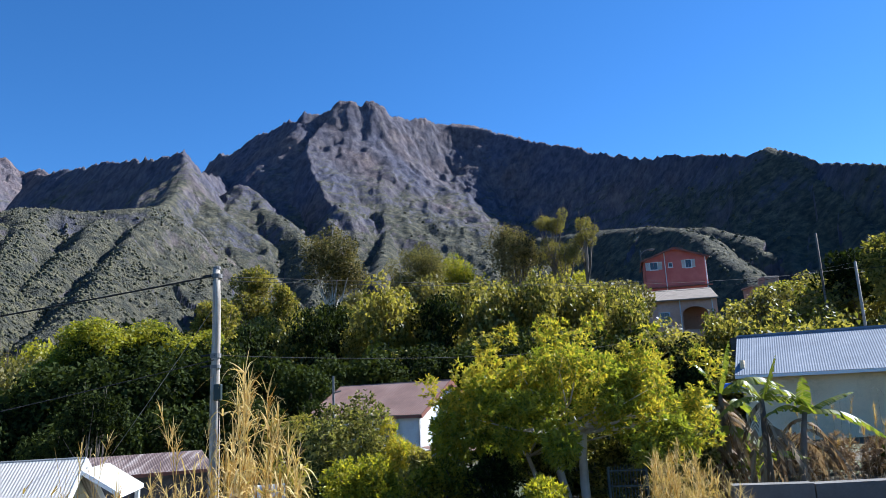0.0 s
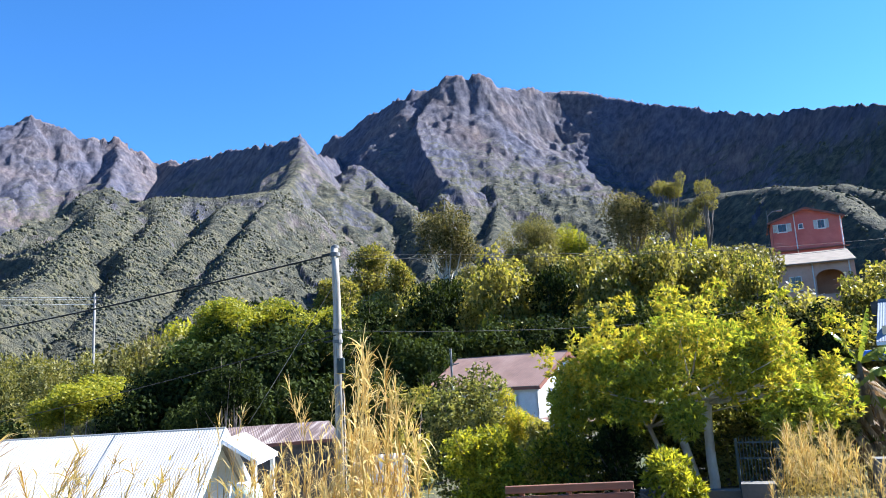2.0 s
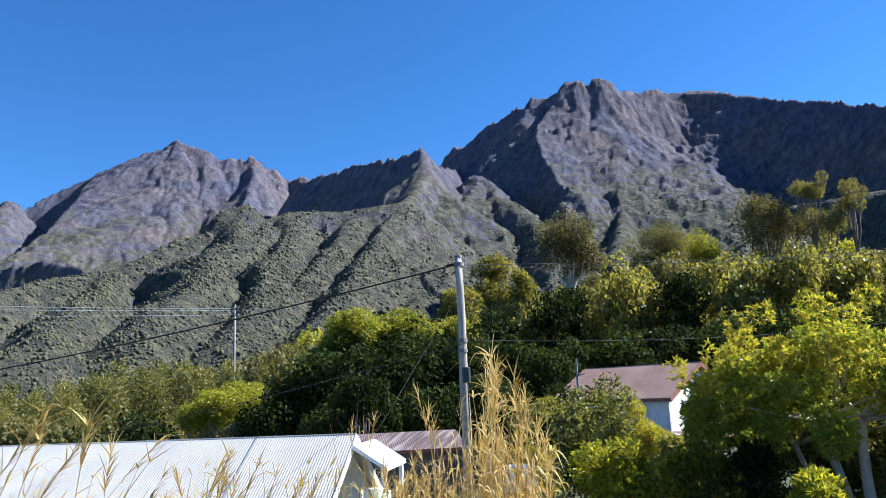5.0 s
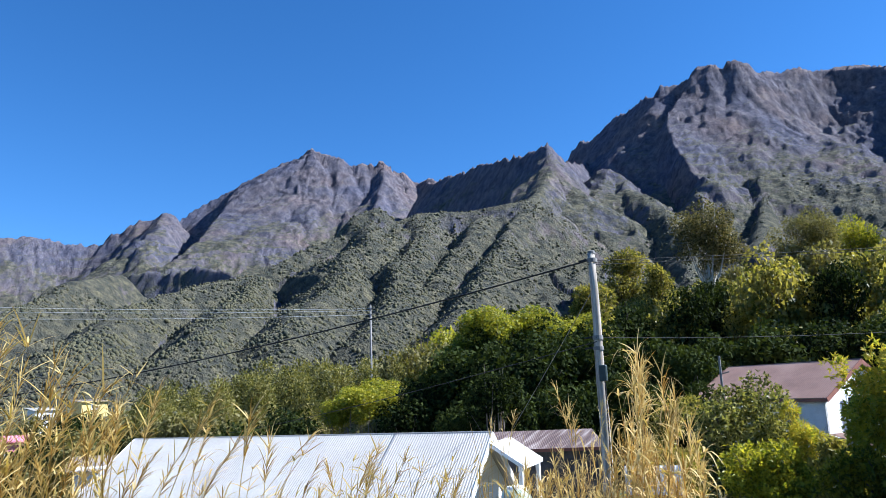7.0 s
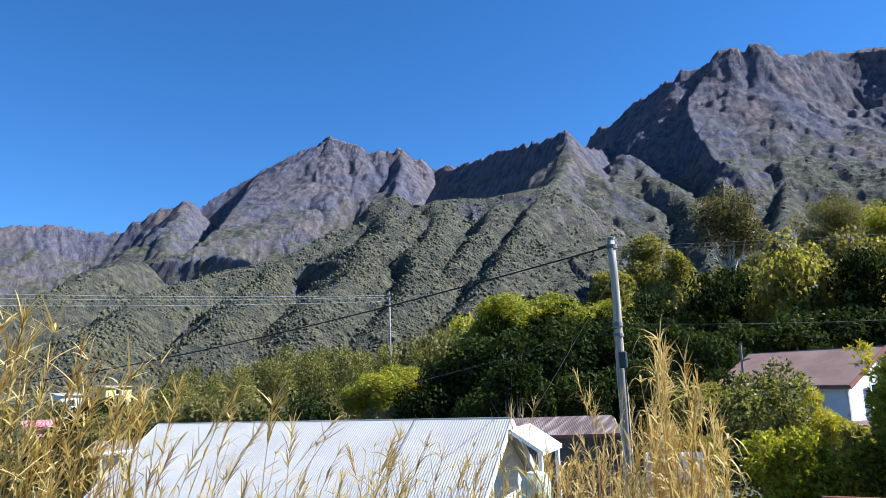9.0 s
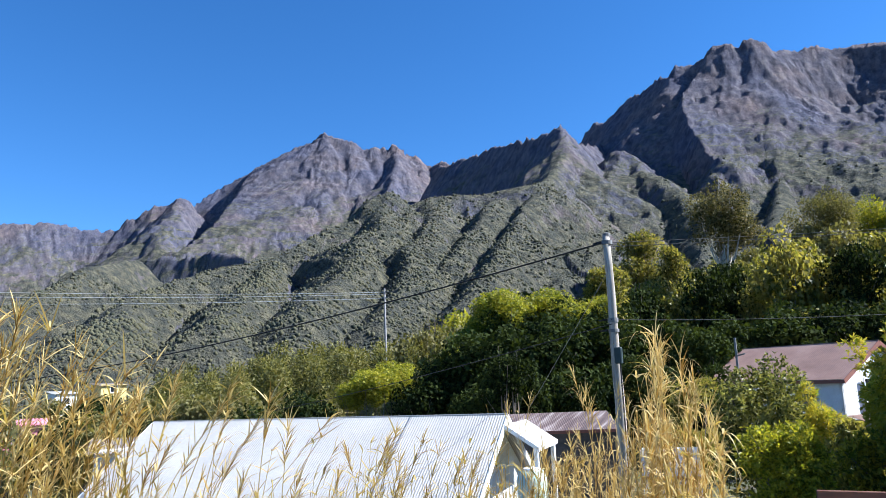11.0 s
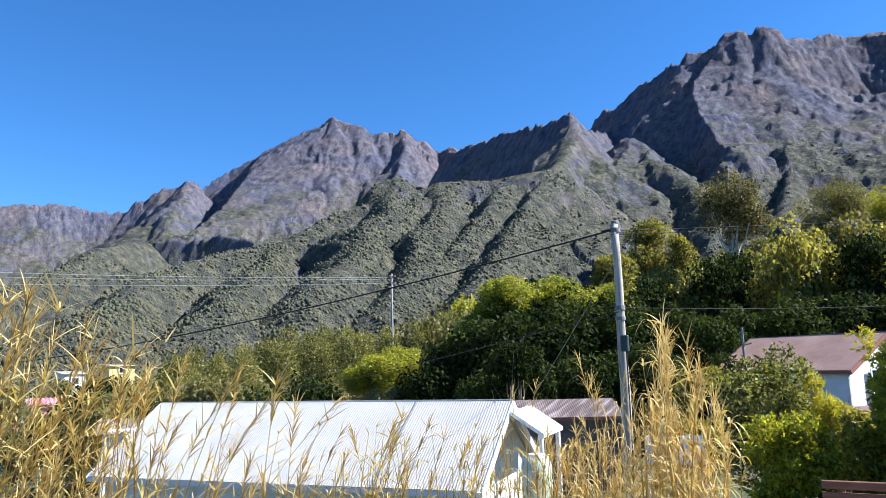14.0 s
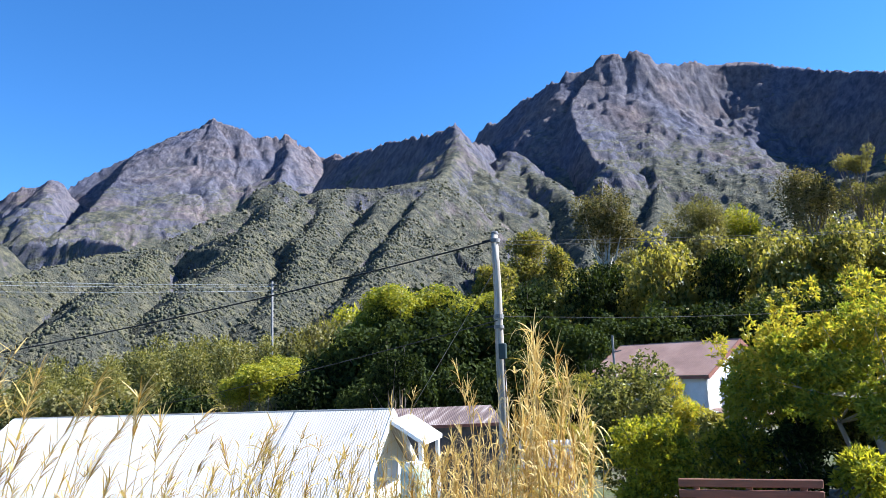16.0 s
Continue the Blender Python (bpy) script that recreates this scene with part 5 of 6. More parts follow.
# the sunlit tree group: sun painted as yellow tops, shade as dark shrubs beneath
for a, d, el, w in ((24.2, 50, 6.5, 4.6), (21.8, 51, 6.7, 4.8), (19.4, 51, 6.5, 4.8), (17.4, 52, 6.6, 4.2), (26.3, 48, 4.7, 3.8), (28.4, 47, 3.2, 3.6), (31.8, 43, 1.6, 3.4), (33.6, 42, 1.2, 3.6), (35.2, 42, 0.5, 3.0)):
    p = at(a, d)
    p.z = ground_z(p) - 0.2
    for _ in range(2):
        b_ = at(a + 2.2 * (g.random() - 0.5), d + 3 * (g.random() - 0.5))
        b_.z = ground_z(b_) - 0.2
        pick(SUN_PAINTED).set(b_, up(el + 0.1 - 1.3 * g.random(), d) - b_.z, w * (0.55 + 0.3 * g.random()), g.random() * 360, 0.8)
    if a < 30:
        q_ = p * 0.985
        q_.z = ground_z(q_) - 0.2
        pick(SHADE_PAINTED).set(q_, (up(el - 1.5, d) - q_.z), w * 1.05, g.random() * 360)
# the shaded belt below, its shade painted as dark leaves
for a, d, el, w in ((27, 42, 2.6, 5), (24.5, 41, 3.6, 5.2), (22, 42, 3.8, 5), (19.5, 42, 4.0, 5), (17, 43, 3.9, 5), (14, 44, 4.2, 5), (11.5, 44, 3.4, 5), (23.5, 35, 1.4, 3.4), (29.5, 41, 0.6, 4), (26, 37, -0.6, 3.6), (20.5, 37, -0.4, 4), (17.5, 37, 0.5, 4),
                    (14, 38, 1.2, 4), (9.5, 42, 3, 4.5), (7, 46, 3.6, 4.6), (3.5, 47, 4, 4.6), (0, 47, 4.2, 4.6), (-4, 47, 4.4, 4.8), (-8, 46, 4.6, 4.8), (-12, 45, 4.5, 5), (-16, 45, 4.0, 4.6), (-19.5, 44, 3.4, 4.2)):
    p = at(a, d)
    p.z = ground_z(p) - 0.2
    pick(SHADE_PAINTED).set(p, up(el, d) - p.z, w, g.random() * 360)


# single trees that stand out on the skyline
def skyline_tree(az, d, el_top, el_low, width_deg, material, label, seed, n=4200, ll=0.34, lw=0.2, flat=1.0, bark=None, sparse=0.55, whorl=1, count=22, name="tree"):
    gg = np.random.default_rng(seed)
    p = at(az, d)
    z0 = ground_z(p) - 0.3
    zt, zl = up(el_top, d), up(el_low, d)
    rx, rz = d * math.radians(width_deg) / 2, (zt - zl) / 2
    bl = lumps(gg, count, rx * 0.85, rz * 0.8, (zt + zl) / 2 - z0, min(rx, rz) * 0.36)
    ob = thing(name, (p.x, p.y, z0), 0, label, "tree")
    bm = bmesh.new()
    limbs(bm, gg, (0, 0, -0.1), bl, 0.03 * (zt - z0) * 0.45, 10)
    part("trunk", bm, bark or BARK, ob)
    link_mesh("crown", crown_mesh("crown", gg, bl, n, ll, lw, shell=sparse, whorl=whorl), material, ob)
    return ob


skyline_tree(7.1, 76, 12.9, 8.2, 6.4, LEAF_CROWN, "round-crowned tree with dense green foliage on the hill", 1, 20000, 0.22, 0.13, count=40, whorl=3, bark=BARK_PALE, sparse=0.35)
skyline_tree(0.6, 77, 11.9, 7.6, 4.9, LEAF_OLIVE, "olive-brown spreading tree on the hill", 2, 15000, 0.2, 0.1, count=34, sparse=0.4)
skyline_tree(-2.6, 80, 11.0, 7.8, 3.4, LEAF_YELLOW, "small yellow-green tree on the hill", 3, 4500, 0.26, 0.12)
skyline_tree(-7.2, 84, 12.95, 8.4, 4.6, LEAF_CROWN, "dense green tree with a pointed crown", 4, 14000, 0.22, 0.12, count=32, whorl=3, sparse=0.35)
skyline_tree(-10.4, 84, 14.2, 12.2, 3.2, LEAF_OLIVE, "tall slender tree with loose airy foliage", 5, 3600, 0.22, 0.1, count=14)
skyline_tree(-12.7, 83, 13.2, 11.2, 2.8, LEAF_OLIVE, "tall slender tree with loose airy foliage", 6, 3000, 0.22, 0.1, count=12)
skyline_tree(-11.0, 84, 11.9, 9.0, 4.8, LEAF_OLIVE, "loose green tree below a taller one", 7, 5000, 0.22, 0.1)
skyline_tree(13.4, 82, 10.7, 5.5, 3.6, LEAF_HILL, "conical green tree on the slope", 8, 5000, 0.34, 0.18)
skyline_tree(11.0, 80, 9.2, 6.0, 2.8, LEAF_HILL, "small bright green tree on the slope", 9, 3000)
skyline_tree(16.0, 60, 8.4, 4.5, 3.2, LEAF_HILL, "leafy green tree beside the pole", 10, 3800, 0.3, 0.16)
skyline_tree(-30.8, 66, 8.7, 5.0, 4.6, LEAF_SHADE_PAINTED, "dark leafy tree on the terrace", 11, 4500)
skyline_tree(-33.6, 60, 9.0, 5.0, 4.6, LEAF_HILL, "leafy green tree on the terrace", 12, 4500)
skyline_tree(24.0, 34, 1.7, -1.4, 3.4, LEAF_SHADE_PAINTED, "small round tree painted dark on the shaded slope", 13, 3600, 0.16, 0.08)
skyline_tree(29.6, 75, 4.8, 1.0, 3.2, LEAF_OLIVE, "nearly bare grey-brown twiggy tree", 14, 900, 0.35, 0.05, count=26)


# casuarina-like trees down the valley
def conifer(seed):
    gg = np.random.default_rng(seed)
    bl = []
    for k in range(22):
        s = (k + 0.5) / 22
        r = 0.3 * (1 - s) ** 0.7 + 0.05
        a = k * 2.4
        bl.append((math.cos(a) * r * 0.6, math.sin(a) * r * 0.6, 0.12 + 0.84 * s, 0.06 + r * 0.38))
    return Kind("casuarina", "slim feathery olive-green casuarina tree", "tree", "casuarina trees", LEAF_PINE, bl, 2600, 0.1, 0.026, 0.022, seed + 9, limbs_n=10, shell=0.3)


PINES = [conifer(500), conifer(510), conifer(520)]
PINE_AZ = (29, 31, 34, 37.4, 41.7, 45, 49.7, 51.6, 55, 62, 75)
PINE_EL = (4.3, 4.2, 3.8, 3.9, 3.5, 2.6, 1.8, 1.0, 0.4, 0.0, 0.0)
for d0 in (58, 66, 76, 88, 102):
    az = 28.5 + g.random()
    while az < 66:
        a, d = az, d0 + (g.random() - 0.5) * 8
        az += 2.4 * 57.3 / d0 * (0.8 + 0.5 * g.random())
        if (abs(a - 53) < 1.7 or abs(a - 55.9) < 1.0 or abs(a - 58.3) < 2.2) and d < 104:
            continue
        p = at(a, d)
        p.z = ground_z(p) - 0.3
        el = float(np.interp(a, PINE_AZ, PINE_EL)) - 0.2 - 1.6 * g.random() ** 1.5 - (102 - d0) * 0.022
        h = up(el, d) - p.z
        if h > 1.5:
            pick(PINES).set(p, h, max(3.0, h * 0.44), g.random() * 360)
for k in range(26):
    a, d = 29 + 33 * g.random(), 40 + 14 * g.random()
    if abs(a - 58.3) < 2.5:
        continue
    p = at(a, d)
    p.z = ground_z(p) - 0.2
    h = up(-2.4 + 1.8 * g.random(), d) - p.z
    pick(OLIVES if g.random() < 0.5 else SHADE_PAINTED).set(p, max(h, 1.6), 3.4 + 1.5 * g.random(), g.random() * 360)


# the fruit tree over the bench
def fruit_tree():
    gg = np.random.default_rng(77)
    D = 14.0
    base = at(-10.9, D)
    z0 = ground_z(base) - 0.25
    ob = thing("fruit_tree", (base.x, base.y, z0), 10.9 * -1, "spreading fruit tree with yellow-green lance leaves and pale trunks", "tree")
    bl = []
    # lumps fill a wide, uneven dome, higher on one side
    for k in range(190):
        x = -2.45 + 4.75 * gg.random()
        edge = max(1 - (x / 2.6) ** 2, 0.04)
        top = 1.3 + 2.6 * math.sqrt(edge) * (0.86 + 0.2 * gg.random()) + 0.12 * math.sin(3.1 * x + 0.6)
        low = (0.8 if x < 0.2 else 1.0) + 0.3 * abs(x) / 2.6 + 0.25 * gg.random()
        s = gg.random() ** 0.6
        y = (gg.random() - 0.5) * 3.4 * math.sqrt(max(edge, 0.1))
        z = low + (top - 0.35 - low) * s * (1 - 0.14 * abs(y))
        bl.append((x, y, z + 0.1, 0.15 + 0.15 * gg.random()))
    for x, z in ((-2.65, 2.75), (-2.4, 2.4), (2.6, 2.75), (2.35, 3.0), (-0.4, 3.7), (0.5, 3.75), (-1.5, 3.35), (-1.1, 3.6), (1.5, 3.5), (-2.0, 2.95), (-2.2, 1.3), (-1.8, 0.95)):
        bl.append((x, 0, z, 0.2))
    stems = (((0.13, 0, 0), (0.15, 0.05, 0.8), (0.2, 0.1, 1.75), 0.085), ((-0.08, 0.1, 0), (-0.2, 0.1, 0.75), (-0.42, 0.2, 1.75), 0.075), ((-0.42, 0.15, 0), (-0.56, 0.2, 0.6), (-0.85, 0.2, 1.35), 0.05))
    for i, (a, b, c, r) in enumerate(stems):
        bm = bmesh.new()
        A_, B_, C_ = Vector(a), Vector(b), Vector(c)
        tube(bm, [A_ - Vector((0, 0, 0.05)), A_.lerp(B_, 0.5) + Vector((0.03, 0, 0)), B_, B_.lerp(C_, 0.5) + Vector((-0.02, 0.02, 0)), C_], [r * 1.25, r * 1.05, r, r * 0.9, r * 0.75], 10)
        ends = [e_ for e_ in bl[i::3] if e_[2] > 1.9][:9]
        for e in ends:
            E_ = Vector(e[:3])
            m = C_.lerp(E_, 0.5) + Vector((gg.normal() * 0.1, gg.normal() * 0.1, -0.05))
            tube(bm, [C_, m, E_], [r * 0.45, r * 0.25, r * 0.08], 6)
        part("trunk", bm, BARK_PALE, ob, smooth=True)
    # yellow-green leaves on the high lumps, darker green ones on the low lumps
    yellower, greener = [], []
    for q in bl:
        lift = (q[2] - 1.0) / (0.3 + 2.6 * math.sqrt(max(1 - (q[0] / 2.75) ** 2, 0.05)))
        (yellower if lift + 0.22 * gg.normal() > 0.5 else greener).append(q)
    link_mesh("crown", crown_mesh("crown", gg, yellower, 34000, 0.098, 0.03, shell=0.3, upward=0.5, whorl=9), LEAF_MANGO, ob, "yellow-green leaves tinged with orange")
    link_mesh("crown", crown_mesh("crown", gg, greener, 42000, 0.1, 0.034, shell=0.3, upward=0.3, whorl=8), LEAF_MANGO_GREEN, ob, "dark glossy leaves")


fruit_tree()


# bushes close to the bench
def bush(az, d, el_top, width_deg, material, label, seed, n, ll, lw, whorl=4, name="bush"):
    gg = np.random.default_rng(seed)
    p = at(az, d)
    z0 = ground_z(p) - 0.1
    h = up(el_top, d) - z0
    rx = d * math.radians(width_deg) / 2
    bl = lumps(gg, 24, rx * 0.86, h * 0.42, h * 0.5, min(rx, h / 2) * 0.34)
    ob = thing(name, (p.x, p.y, z0), 0, label, "shrub")
    bm = bmesh.new()
    limbs(bm, gg, (0, 0, -0.05), bl, 0.05, 10)
    part("stem", bm, BARK, ob)
    link_mesh("foliage", crown_mesh("foliage", gg, bl, n, ll, lw, shell=0.45, whorl=whorl), material, ob)


bush(5.6, 20.0, 1.0, 8.0, LEAF_SPECK, "round glossy green bush before the brown-roofed house", 31, 22000, 0.1, 0.055)
bush(2.5, 19.0, -0.9, 3.2, LEAF_MANGO, "yellowing bush beside a round green one", 32, 5500, 0.17, 0.03)
bush(4.7, 12.6, -4.2, 7.4, LEAF_LIME, "bright yellow-green clipped bush behind the bench", 33, 20000, 0.07, 0.035)
bush(-1.4, 13.4, -4.3, 5.6, LEAF_BUSH, "leafy green bush behind the bench", 34, 12000, 0.09, 0.04)
# shade behind the bench is painted into this shrub's leaves
bush(-5.0, 13.2, -3.6, 4.6, LEAF_SHADE_PAINTED, "twiggy shrub with shade painted into its leaves behind the bench", 35, 5000, 0.1, 0.03)
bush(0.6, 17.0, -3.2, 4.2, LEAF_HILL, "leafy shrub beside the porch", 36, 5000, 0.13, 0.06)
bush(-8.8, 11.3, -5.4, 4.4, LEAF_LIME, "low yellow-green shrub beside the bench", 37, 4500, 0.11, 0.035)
# shade under and behind the fruit tree, painted as dark-leaved shrubs
bush(-16.5, 17.8, -1.6, 6.5, LEAF_SHADE_PAINTED, "shrub painted dark with the fruit tree's shade", 38, 6000, 0.14, 0.06)
bush(-11.5, 18.5, -1.8, 7.0, LEAF_SHADE_PAINTED, "shrub painted shade-dark behind the garden fence", 39, 6000, 0.14, 0.06)
bush(-20.5, 17.0, -1.0, 4.0, LEAF_SHADE_PAINTED, "shrub painted shade-dark beside the banana plants", 40, 4000, 0.16, 0.06)
bush(10.5, 24.0, 0.4, 4.0, LEAF_HILL, "leafy green shrub behind tall dry canes", 41, 5000, 0.16, 0.07)
bush(8.4, 30.0, 0.6, 4.0, LEAF_SHADE_PAINTED, "dark shrub beside the metal post", 42, 4500, 0.2, 0.08)


# ---- banana plants ----
def banana_leaf(gg, base, heading, length, width, droop, torn=0.35):
    """A long leaf: a midrib and strips torn along the veins."""
    heading = np.array(heading, float)
    heading /= np.linalg.norm(heading)
    V, F = [], []
    seg = 22
    side = np.cross(heading, (0, 0, 1.0))
    side /= np.linalg.norm(side) + 1e-9
    pts = []
    for k in range(seg + 1):
        s = k / seg
        c = np.array(base) + heading * length * s
        c[2] -= droop * length * s * s
        pts.append(c)
    for k in range(seg):
        s = (k + 0.5) / seg
        w = width * (math.sin(math.pi * min(1, s * 0.93 + 0.07)) ** 0.55) * 0.5
        gap = torn * gg.random() if gg.random() < 0.7 else 0.0
        a, b = pts[k], pts[k] + (pts[k + 1] - pts[k]) * (1 - gap * 0.6)
        for sg in (1, -1):
            sag = np.array((0, 0, -w * (0.35 + 1.2 * torn + 0.5 * gg.random())))
            o = len(V)
            V += [a, b, b + side * sg * w + sag + heading * 0.05, a + side * sg * w + sag + heading * 0.05]
            F.append([o, o + 1, o + 2, o + 3])
    return np.array(V), np.array(F)


def banana(az, d, lean, h, leaves, seed, label="banana plant with torn arching green leaves", dead=4, fronds=()):
    gg = np.random.default_rng(seed)
    p = at(az, d)
    z0 = ground_z(p) - 0.05
    ob = thing("banana_plant", (p.x, p.y, z0), 0, label, "banana plant", "banana plants")
    top = Vector((lean, 0.1, h))
    pts = [Vector((0, 0, -0.05)), top * 0.35, top * 0.7, top]
    part("stem", tube(bmesh.new(), pts, [0.085, 0.07, 0.06, 0.04], 10), BARK, ob, smooth=True)
    for k in range(leaves):
        a = k * 2.4 + gg.random() * 0.6
        e = 0.5 + 0.85 * gg.random()
        hd = (math.cos(a) * math.cos(e), math.sin(a) * math.cos(e), math.sin(e))
        L = 1.1 + 0.7 * gg.random()
        link_mesh("leaf", raw("leaf", *banana_leaf(gg, top, hd, L, 0.26 + 0.1 * gg.random(), 0.55 + 0.6 * gg.random())), LEAF_BANANA, ob)
    for hx, hy, hz, L, w, droop in fronds:
        link_mesh("leaf", raw("leaf", *banana_leaf(gg, top, (hx, hy, hz), L, w, droop, 0.25)), LEAF_BANANA, ob)
    for k in range(dead):
        a = gg.random() * 6.28
        hd = (math.cos(a) * 0.5, math.sin(a) * 0.5, 0.1)
        link_mesh("dead_leaf", raw("dead_leaf", *banana_leaf(gg, top * (0.7 + 0.28 * gg.random()), hd, 0.6 + 0.4 * gg.random(), 0.13, 1.6, 1.0)), DEAD, ob, "dry brown hanging leaf")


banana(-24.2, 14.6, 0.08, 1.95, 0, 1, dead=7, fronds=((0.35, -0.2, 1.0, 0.85, 0.34, 0.05), (-0.45, 0.1, 1.0, 1.25, 0.3, 0.75), (0.8, -0.1, 0.75, 1.2, 0.28, 0.95), (1.0, 0.1, 0.2, 1.1, 0.26, 0.4), (-1.0, -0.2, 0.35, 1.1, 0.26, 0.7), (0.5, 0.4, 0.9, 1.1, 0.26, 0.7)))
banana(-25.9, 14.8, 0.35, 1.7, 0, 2, "leaning banana plant with arching torn leaves", dead=6, fronds=((1.0, 0.1, 0.55, 1.15, 0.2, 0.2), (0.9, -0.2, 0.3, 1.5, 0.3, 0.75), (-0.6, -0.1, 0.5, 1.0, 0.26, 0.7), (0.1, 0.1, 1.0, 0.9, 0.26, 0.3)))
banana(-21.9, 15.2, -0.05, 2.1, 1, 3, dead=18, fronds=((0.25, 0.0, 1.0, 1.2, 0.3, 0.15), (0.9, -0.1, 0.6, 1.1, 0.3, 0.8), (-0.9, 0.1, 0.5, 1.2, 0.3, 0.7), (-0.4, 0.1, 1.0, 1.1, 0.26, 0.4)))
banana(-21.4, 15.8, 0.1, 1.7, 2, 4, "drooping banana plant with many dry brown leaves", 24)
banana(-23.2, 15.0, 0.05, 0.75, 4, 5, "young banana plant with bright yellow-green leaves", 1)
banana(-20.7, 15.2, 0.0, 1.4, 3, 6, "drooping banana plant with many dry brown leaves", 22)
banana(8.3, 33.0, 0.2, 3.0, 8, 7, dead=3)
banana(9.2, 34.0, -0.2, 3.4, 8, 8, dead=3)
for i, (a, d, h) in enumerate(((-14.2, 74, 3.2), (-15.4, 75, 3.6), (-16.4, 73, 3.0), (-13.2, 76, 3.4), (-3.5, 80, 3.0), (-9.5, 78, 3.0), (-5.8, 79, 2.8))):
    banana(a, d, 0.2, h + 1.0, 11, 20 + i, "banana plant on the hilltop", 2)


# ---- dry canes and grasses ----
def canes(name, az0, az1, d0, d1, n, profile, seed, label, material, leafy=11, plume=True, thin=1.0, blade=0.52, low=0.5, lean_by=(0.08, 0.03), droop=(0.25, 1.1)):
    leafy = int(leafy * 1.4)
    gg = np.random.default_rng(seed)
    az, d = az0 + (az1 - az0) * gg.random(n), d0 + (d1 - d0) * gg.random(n)
    ca, sa = np.cos(np.radians(az)), np.sin(np.radians(az))
    base = np.stack([-d * sa, d * ca, np.zeros(n)], 1)
    base[:, 2] = lie(base[:, 0], base[:, 1]) - 0.05
    el = np.interp(az, profile[0], profile[1])
    top = EYE + d * np.tan(np.radians(el))
    h = np.maximum((top - base[:, 2]) * (low + (1 - low) * gg.random(n)), 0.35)
    lean = gg.normal(size=(n, 3)) * np.array([lean_by[0], lean_by[0], 0]) + np.array([lean_by[1], 0, 0])
    seg = 9
    c = [base + lean * (h * (k / seg) ** 2)[:, None] + np.array([0, 0, 1.0]) * (h * k / seg)[:, None] for k in range(seg + 1)]
    ob = thing(name, (0, 0, 0), 0, label, "dry grass")
    rows = []
    for k in range(seg + 1):
        r = (0.0085 * (1 - 0.75 * k / seg)) * thin
        for j in range(3):
            rows.append(c[k] + np.array([math.cos(2.094 * j), math.sin(2.094 * j), 0]) * r)
    V = np.stack(rows, 1)
    q = np.array([[3 * k + j, 3 * k + (j + 1) % 3, 3 * (k + 1) + (j + 1) % 3, 3 * (k + 1) + j] for k in range(seg) for j in range(3)])

    def along(i, s):
        return base[i] + lean[i] * (h[i] * s * s)[:, None] + np.array([0, 0, 1.0]) * (h[i] * s)[:, None]
    made = []
    for i in range(n):
        m = leafy
        ring = gg.integers(2, seg + 1, m)
        s = ring / seg
        hd = unit(sphere_dirs(gg, m) * np.array([1, 1, 0.35]) + np.array([0.1, 0, 0.75]))
        L = blade * (0.35 + 0.75 * gg.random(m)) * np.clip(h[i] / 2.2, 0.35, 1.1)
        bv, bf = blades(along(np.full(m, i), s), hd, L, 0.0135 * thin * (0.6 + 0.8 * gg.random(m)), droop[0] + droop[1] * gg.random(m), 5, gg)
        o = len(V[i])
        # each leaf grows out of a node of its stalk
        grow = np.array([[3 * r_, 3 * r_ + 1, o + 12 * b_ + 1, o + 12 * b_] for b_, r_ in enumerate(ring)])
        made.append((np.concatenate([V[i], bv]), np.concatenate([q, bf + o, grow])))
    if not plume:
        tuft = link_mesh("tuft", raw("tuft", *join(*made)), material, ob)
        tagged(tuft, kind="stuff")
        return tagged(ob, kind="stuff")
    for i in range(n):
        cane = link_mesh("cane", raw("cane", *made[i]), material, ob)
        if gg.random() < 0.6:
            m = 26
            hd = unit(lean[np.full(m, i)] * 2.2 + np.array([0.1, 0, 1.0]) + 0.3 * gg.normal(size=(m, 3)))
            b = blades(along(np.full(m, i), 0.84 + 0.18 * gg.random(m)), hd, 0.12 + 0.14 * gg.random(m), np.full(m, 0.007), 0.1 + 0.4 * gg.random(m), 3, gg)
            tagged(link_mesh("plume", raw("plume", *b), DRY, cane, "feathery pale seed head"), kind="stuff")
    return ob


MID = ((7.5, 8.4, 9.3, 10.0, 10.5, 11.0, 11.6, 12.2, 12.9, 13.5, 14.1, 14.8, 15.8, 17.4, 20, 22), (-9.0, -7.0, -5.0, -3.0, -0.5, 1.9, -1.5, -3.0, -0.2, 3.5, 0.2, -2.4, -3.6, -4.4, -5.4, -5.6))
canes("cane_clump", 8.6, 15.4, 4.7, 5.5, 42, MID, 1, "tall dense clump of golden dry canes before the pole", DRY, 20, lean_by=(0.04, 0.0), blade=0.33, low=0.35, thin=0.95)
canes("cane_clump", 8.0, 15.8, 4.6, 5.6, 28, MID, 11, "tall half-green canes mixed with dry golden ones", DRY_GREEN, 17, lean_by=(0.04, 0.0), blade=0.32, thin=0.95)
canes("cane_clump", 13.5, 23.0, 6.5, 8.0, 110, MID, 2, "waist-high tangle of dry grass and canes", DRY, 9, True, 0.8, 0.6)
LEFT = ((22, 24, 27, 30, 33, 36, 40, 44, 47, 50, 53, 57, 60, 66, 80), (-5.0, -4.6, -4.8, -4.0, -4.2, -3.0, -3.0, -0.8, -2.0, 0.5, 3.6, 3.2, 5.0, 4.6, 4.0))
canes("cane_clump", 50.0, 66.0, 4.6, 6.4, 62, LEFT, 3, "tall golden dry canes with feathery tops", DRY_GREEN, 13, lean_by=(0.1, 0.16), blade=0.36, thin=0.85, droop=(0.05, 0.4))
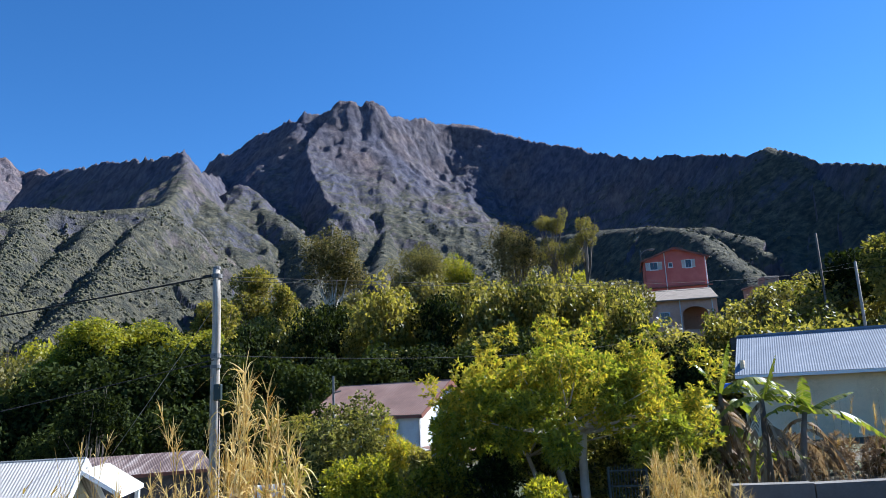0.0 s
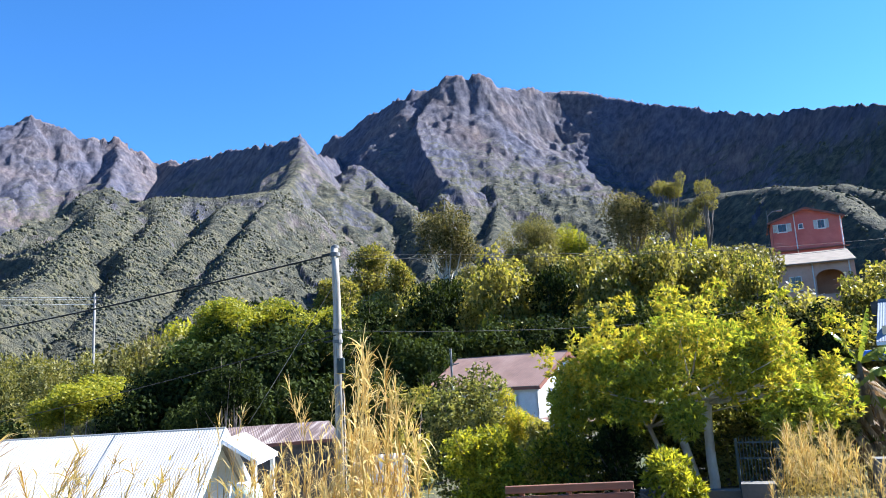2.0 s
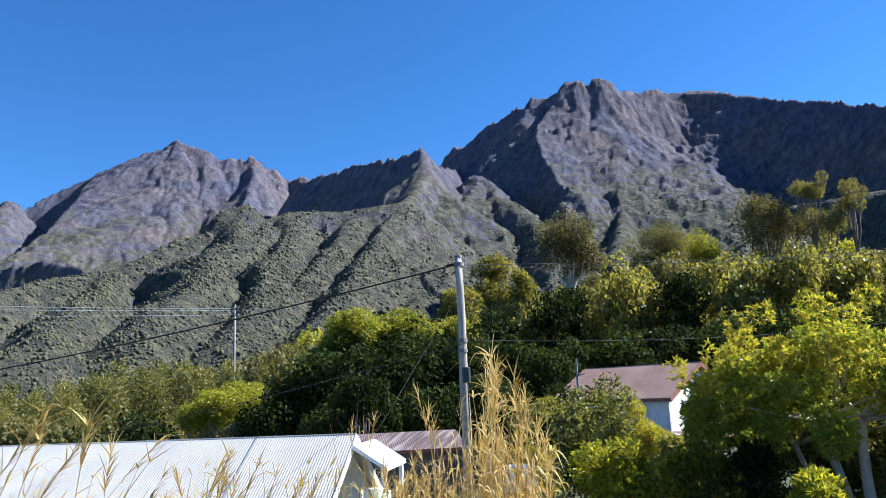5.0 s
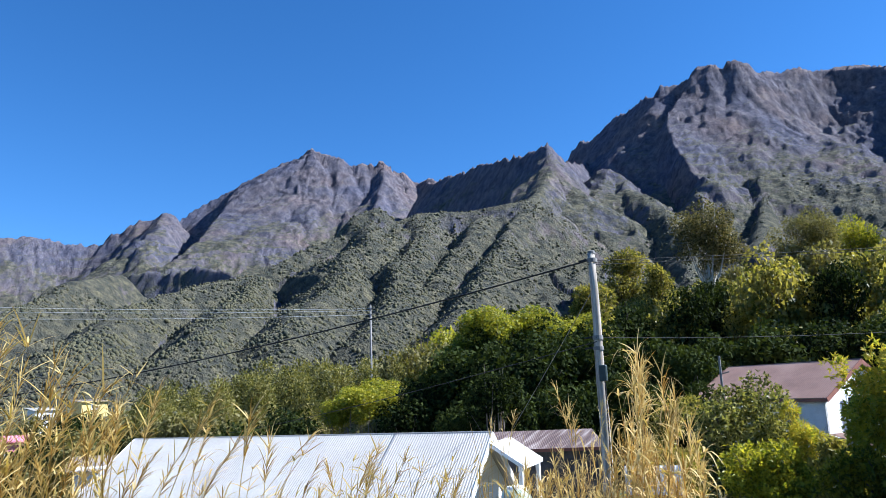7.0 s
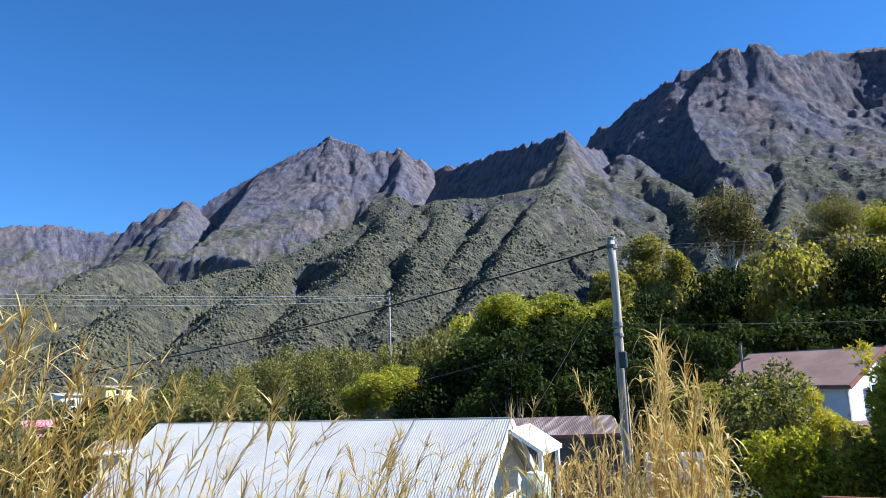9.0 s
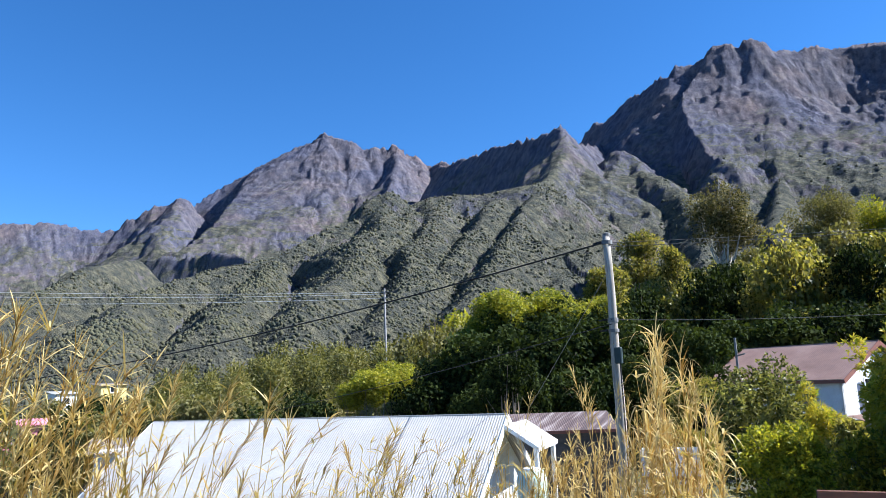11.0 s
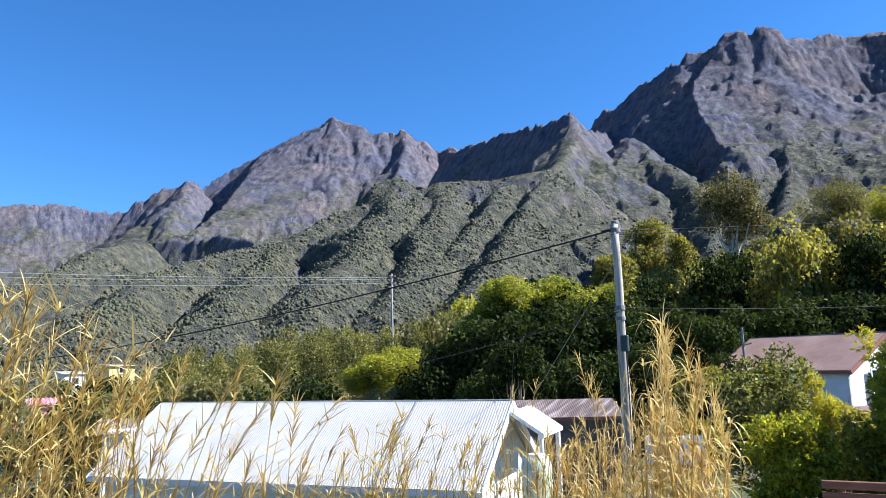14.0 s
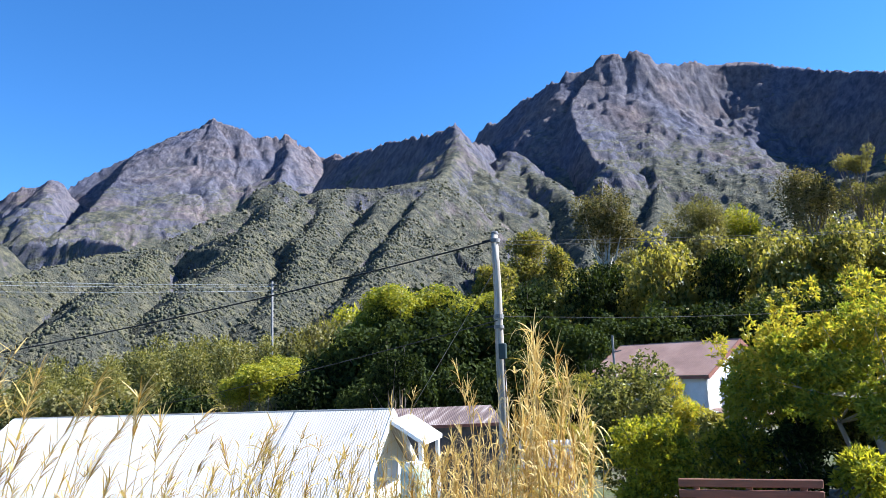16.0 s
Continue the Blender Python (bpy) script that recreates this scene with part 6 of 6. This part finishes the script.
canes("cane_clump", 51.0, 66.0, 4.4, 5.8, 52, LEFT, 4, "tall golden dry canes with feathery tops", DRY, 13, lean_by=(0.1, 0.16), blade=0.36, thin=0.85, droop=(0.05, 0.4))
canes("grass_clump", 36.0, 51.0, 5.0, 6.6, 46, LEFT, 5, "loose dry grass stalks with feathery tops", DRY, 11, lean_by=(0.12, 0.25), blade=0.34, thin=0.8, droop=(0.05, 0.4))
canes("grass_clump", 22.0, 37.0, 5.6, 7.4, 60, LEFT, 6, "loose greenish dry grass with feathery tops", DRY_GREEN, 13, True, 0.75, lean_by=(0.1, 0.15), blade=0.36, droop=(0.05, 0.5))
canes("grass_clump", 22.0, 52.0, 5.0, 7.0, 160, ((20, 60), (-6.6, -6.2)), 7, "low tangle of half-dry grass", DRY_GREEN, 8, False, 0.7, 0.6)
canes("grass_clump", -15.5, -22.0, 9.2, 11.0, 120, ((-23, -20, -18, -16.5, -15), (-7.5, -5.0, -4.0, -4.4, -6.5)), 8, "yellowish dry roadside grass", DRY_GREEN, 9, True, 0.7, 0.6)
canes("grass_clump", -22.0, -30.0, 13.8, 14.6, 60, ((-31, -22), (-4.2, -4.0)), 9, "thin dry twigs and grass under the banana plants", DEAD, 6, False, 0.8, 0.5)
canes("cane_clump", 13.0, 14.0, 4.9, 5.4, 15, ((12.7, 13.5, 14.3), (1.2, 3.6, 1.2)), 12, "tallest golden canes of the clump", DRY, 20, True, 0.8, 0.22, 0.65, (0.02, 0.0))
canes("cane_clump", 10.5, 11.5, 4.9, 5.4, 13, ((10.2, 11.0, 11.8), (-0.4, 2.0, -0.4)), 13, "golden dry canes of the clump", DRY, 19, True, 0.8, 0.22, 0.6, (0.02, 0.0))
canes("dry_twigs", 13.4, 19.0, 7.6, 8.6, 12, ((13, 16, 19), (1.0, 1.6, -1.6)), 16, "bare pale dry stalks beside the pole", DRY, 2, True, 0.7, 0.25, 0.6, (0.09, -0.03))
bush(-25.5, 19.0, -3.4, 5.0, DEAD, "dry brown undergrowth before the cream wall", 43, 3500, 0.16, 0.03)
bush(-29.5, 20.0, -3.6, 5.0, DEAD, "dry brown undergrowth before the cream wall", 44, 3500, 0.16, 0.03)
bush(-33.5, 19.0, -3.2, 5.0, LEAF_SHADE_PAINTED, "dark undergrowth before the cream wall", 45, 3500, 0.16, 0.06)
canes("dry_twigs", 17.0, 27.0, 8.0, 9.5, 14, ((16, 20, 24, 28), (-1.0, -1.6, -1.2, -2.4)), 14, "bare pale dry twigs above the grass", DRY, 2, True, 0.8, 0.3)
canes("dry_twigs", -26.0, -31.5, 15.0, 17.5, 26, ((-32, -25), (-0.6, -1.4)), 15, "bare pale twigs before the cream wall", DEAD, 3, True, 0.8, 0.3)
# added shrubs: their dark leaves stand for shade over sunlit ground
bush(-8.2, 20.0, -1.6, 5.0, LEAF_SHADE_PAINTED, "shrub painted dark with the fruit tree's shade", 46, 5000, 0.16, 0.07)
bush(-14.0, 19.5, -1.2, 5.5, LEAF_SHADE_PAINTED, "shrub painted shade-dark behind the garden fence", 47, 5000, 0.16, 0.07)
bush(-5.2, 18.5, -2.0, 4.0, LEAF_SHADE_PAINTED, "shrub painted dark with the fruit tree's shade", 48, 4500, 0.15, 0.06)
bush(-18.8, 20.0, -0.6, 5.0, LEAF_SHADE_PAINTED, "shrub painted shade-dark beside the banana plants", 49, 5000, 0.16, 0.07)
for a, d, el, w in ((53.2, 92, -0.2, 4.5), (56, 90, -0.5, 4), (54.6, 88, -0.6, 4), (58.5, 54, -3.0, 3.6), (60.5, 56, -1.2, 4), (56.4, 55, -2.4, 3.4)):
    p = at(a, d)
    p.z = ground_z(p) - 0.2
    pick(SHADE_PAINTED if a < 56 else OLIVES).set(p, max(up(el, d) - p.z, 1.5), w, g.random() * 360)
# added shrubs that cover the sunlit fence, where deep shade belongs
for az, d, el, w, seed in ((-8.6, 14.9, -3.4, 5.0, 61), (-12.4, 15.0, -3.0, 5.5, 62), (-15.6, 14.8, -2.6, 5.0, 63), (-18.6, 14.6, -2.4, 4.6, 64)):
    bush(az, d, el, w, LEAF_SPECK, "added dark green shrub in front of the garden fence", seed, 6000, 0.1, 0.045)
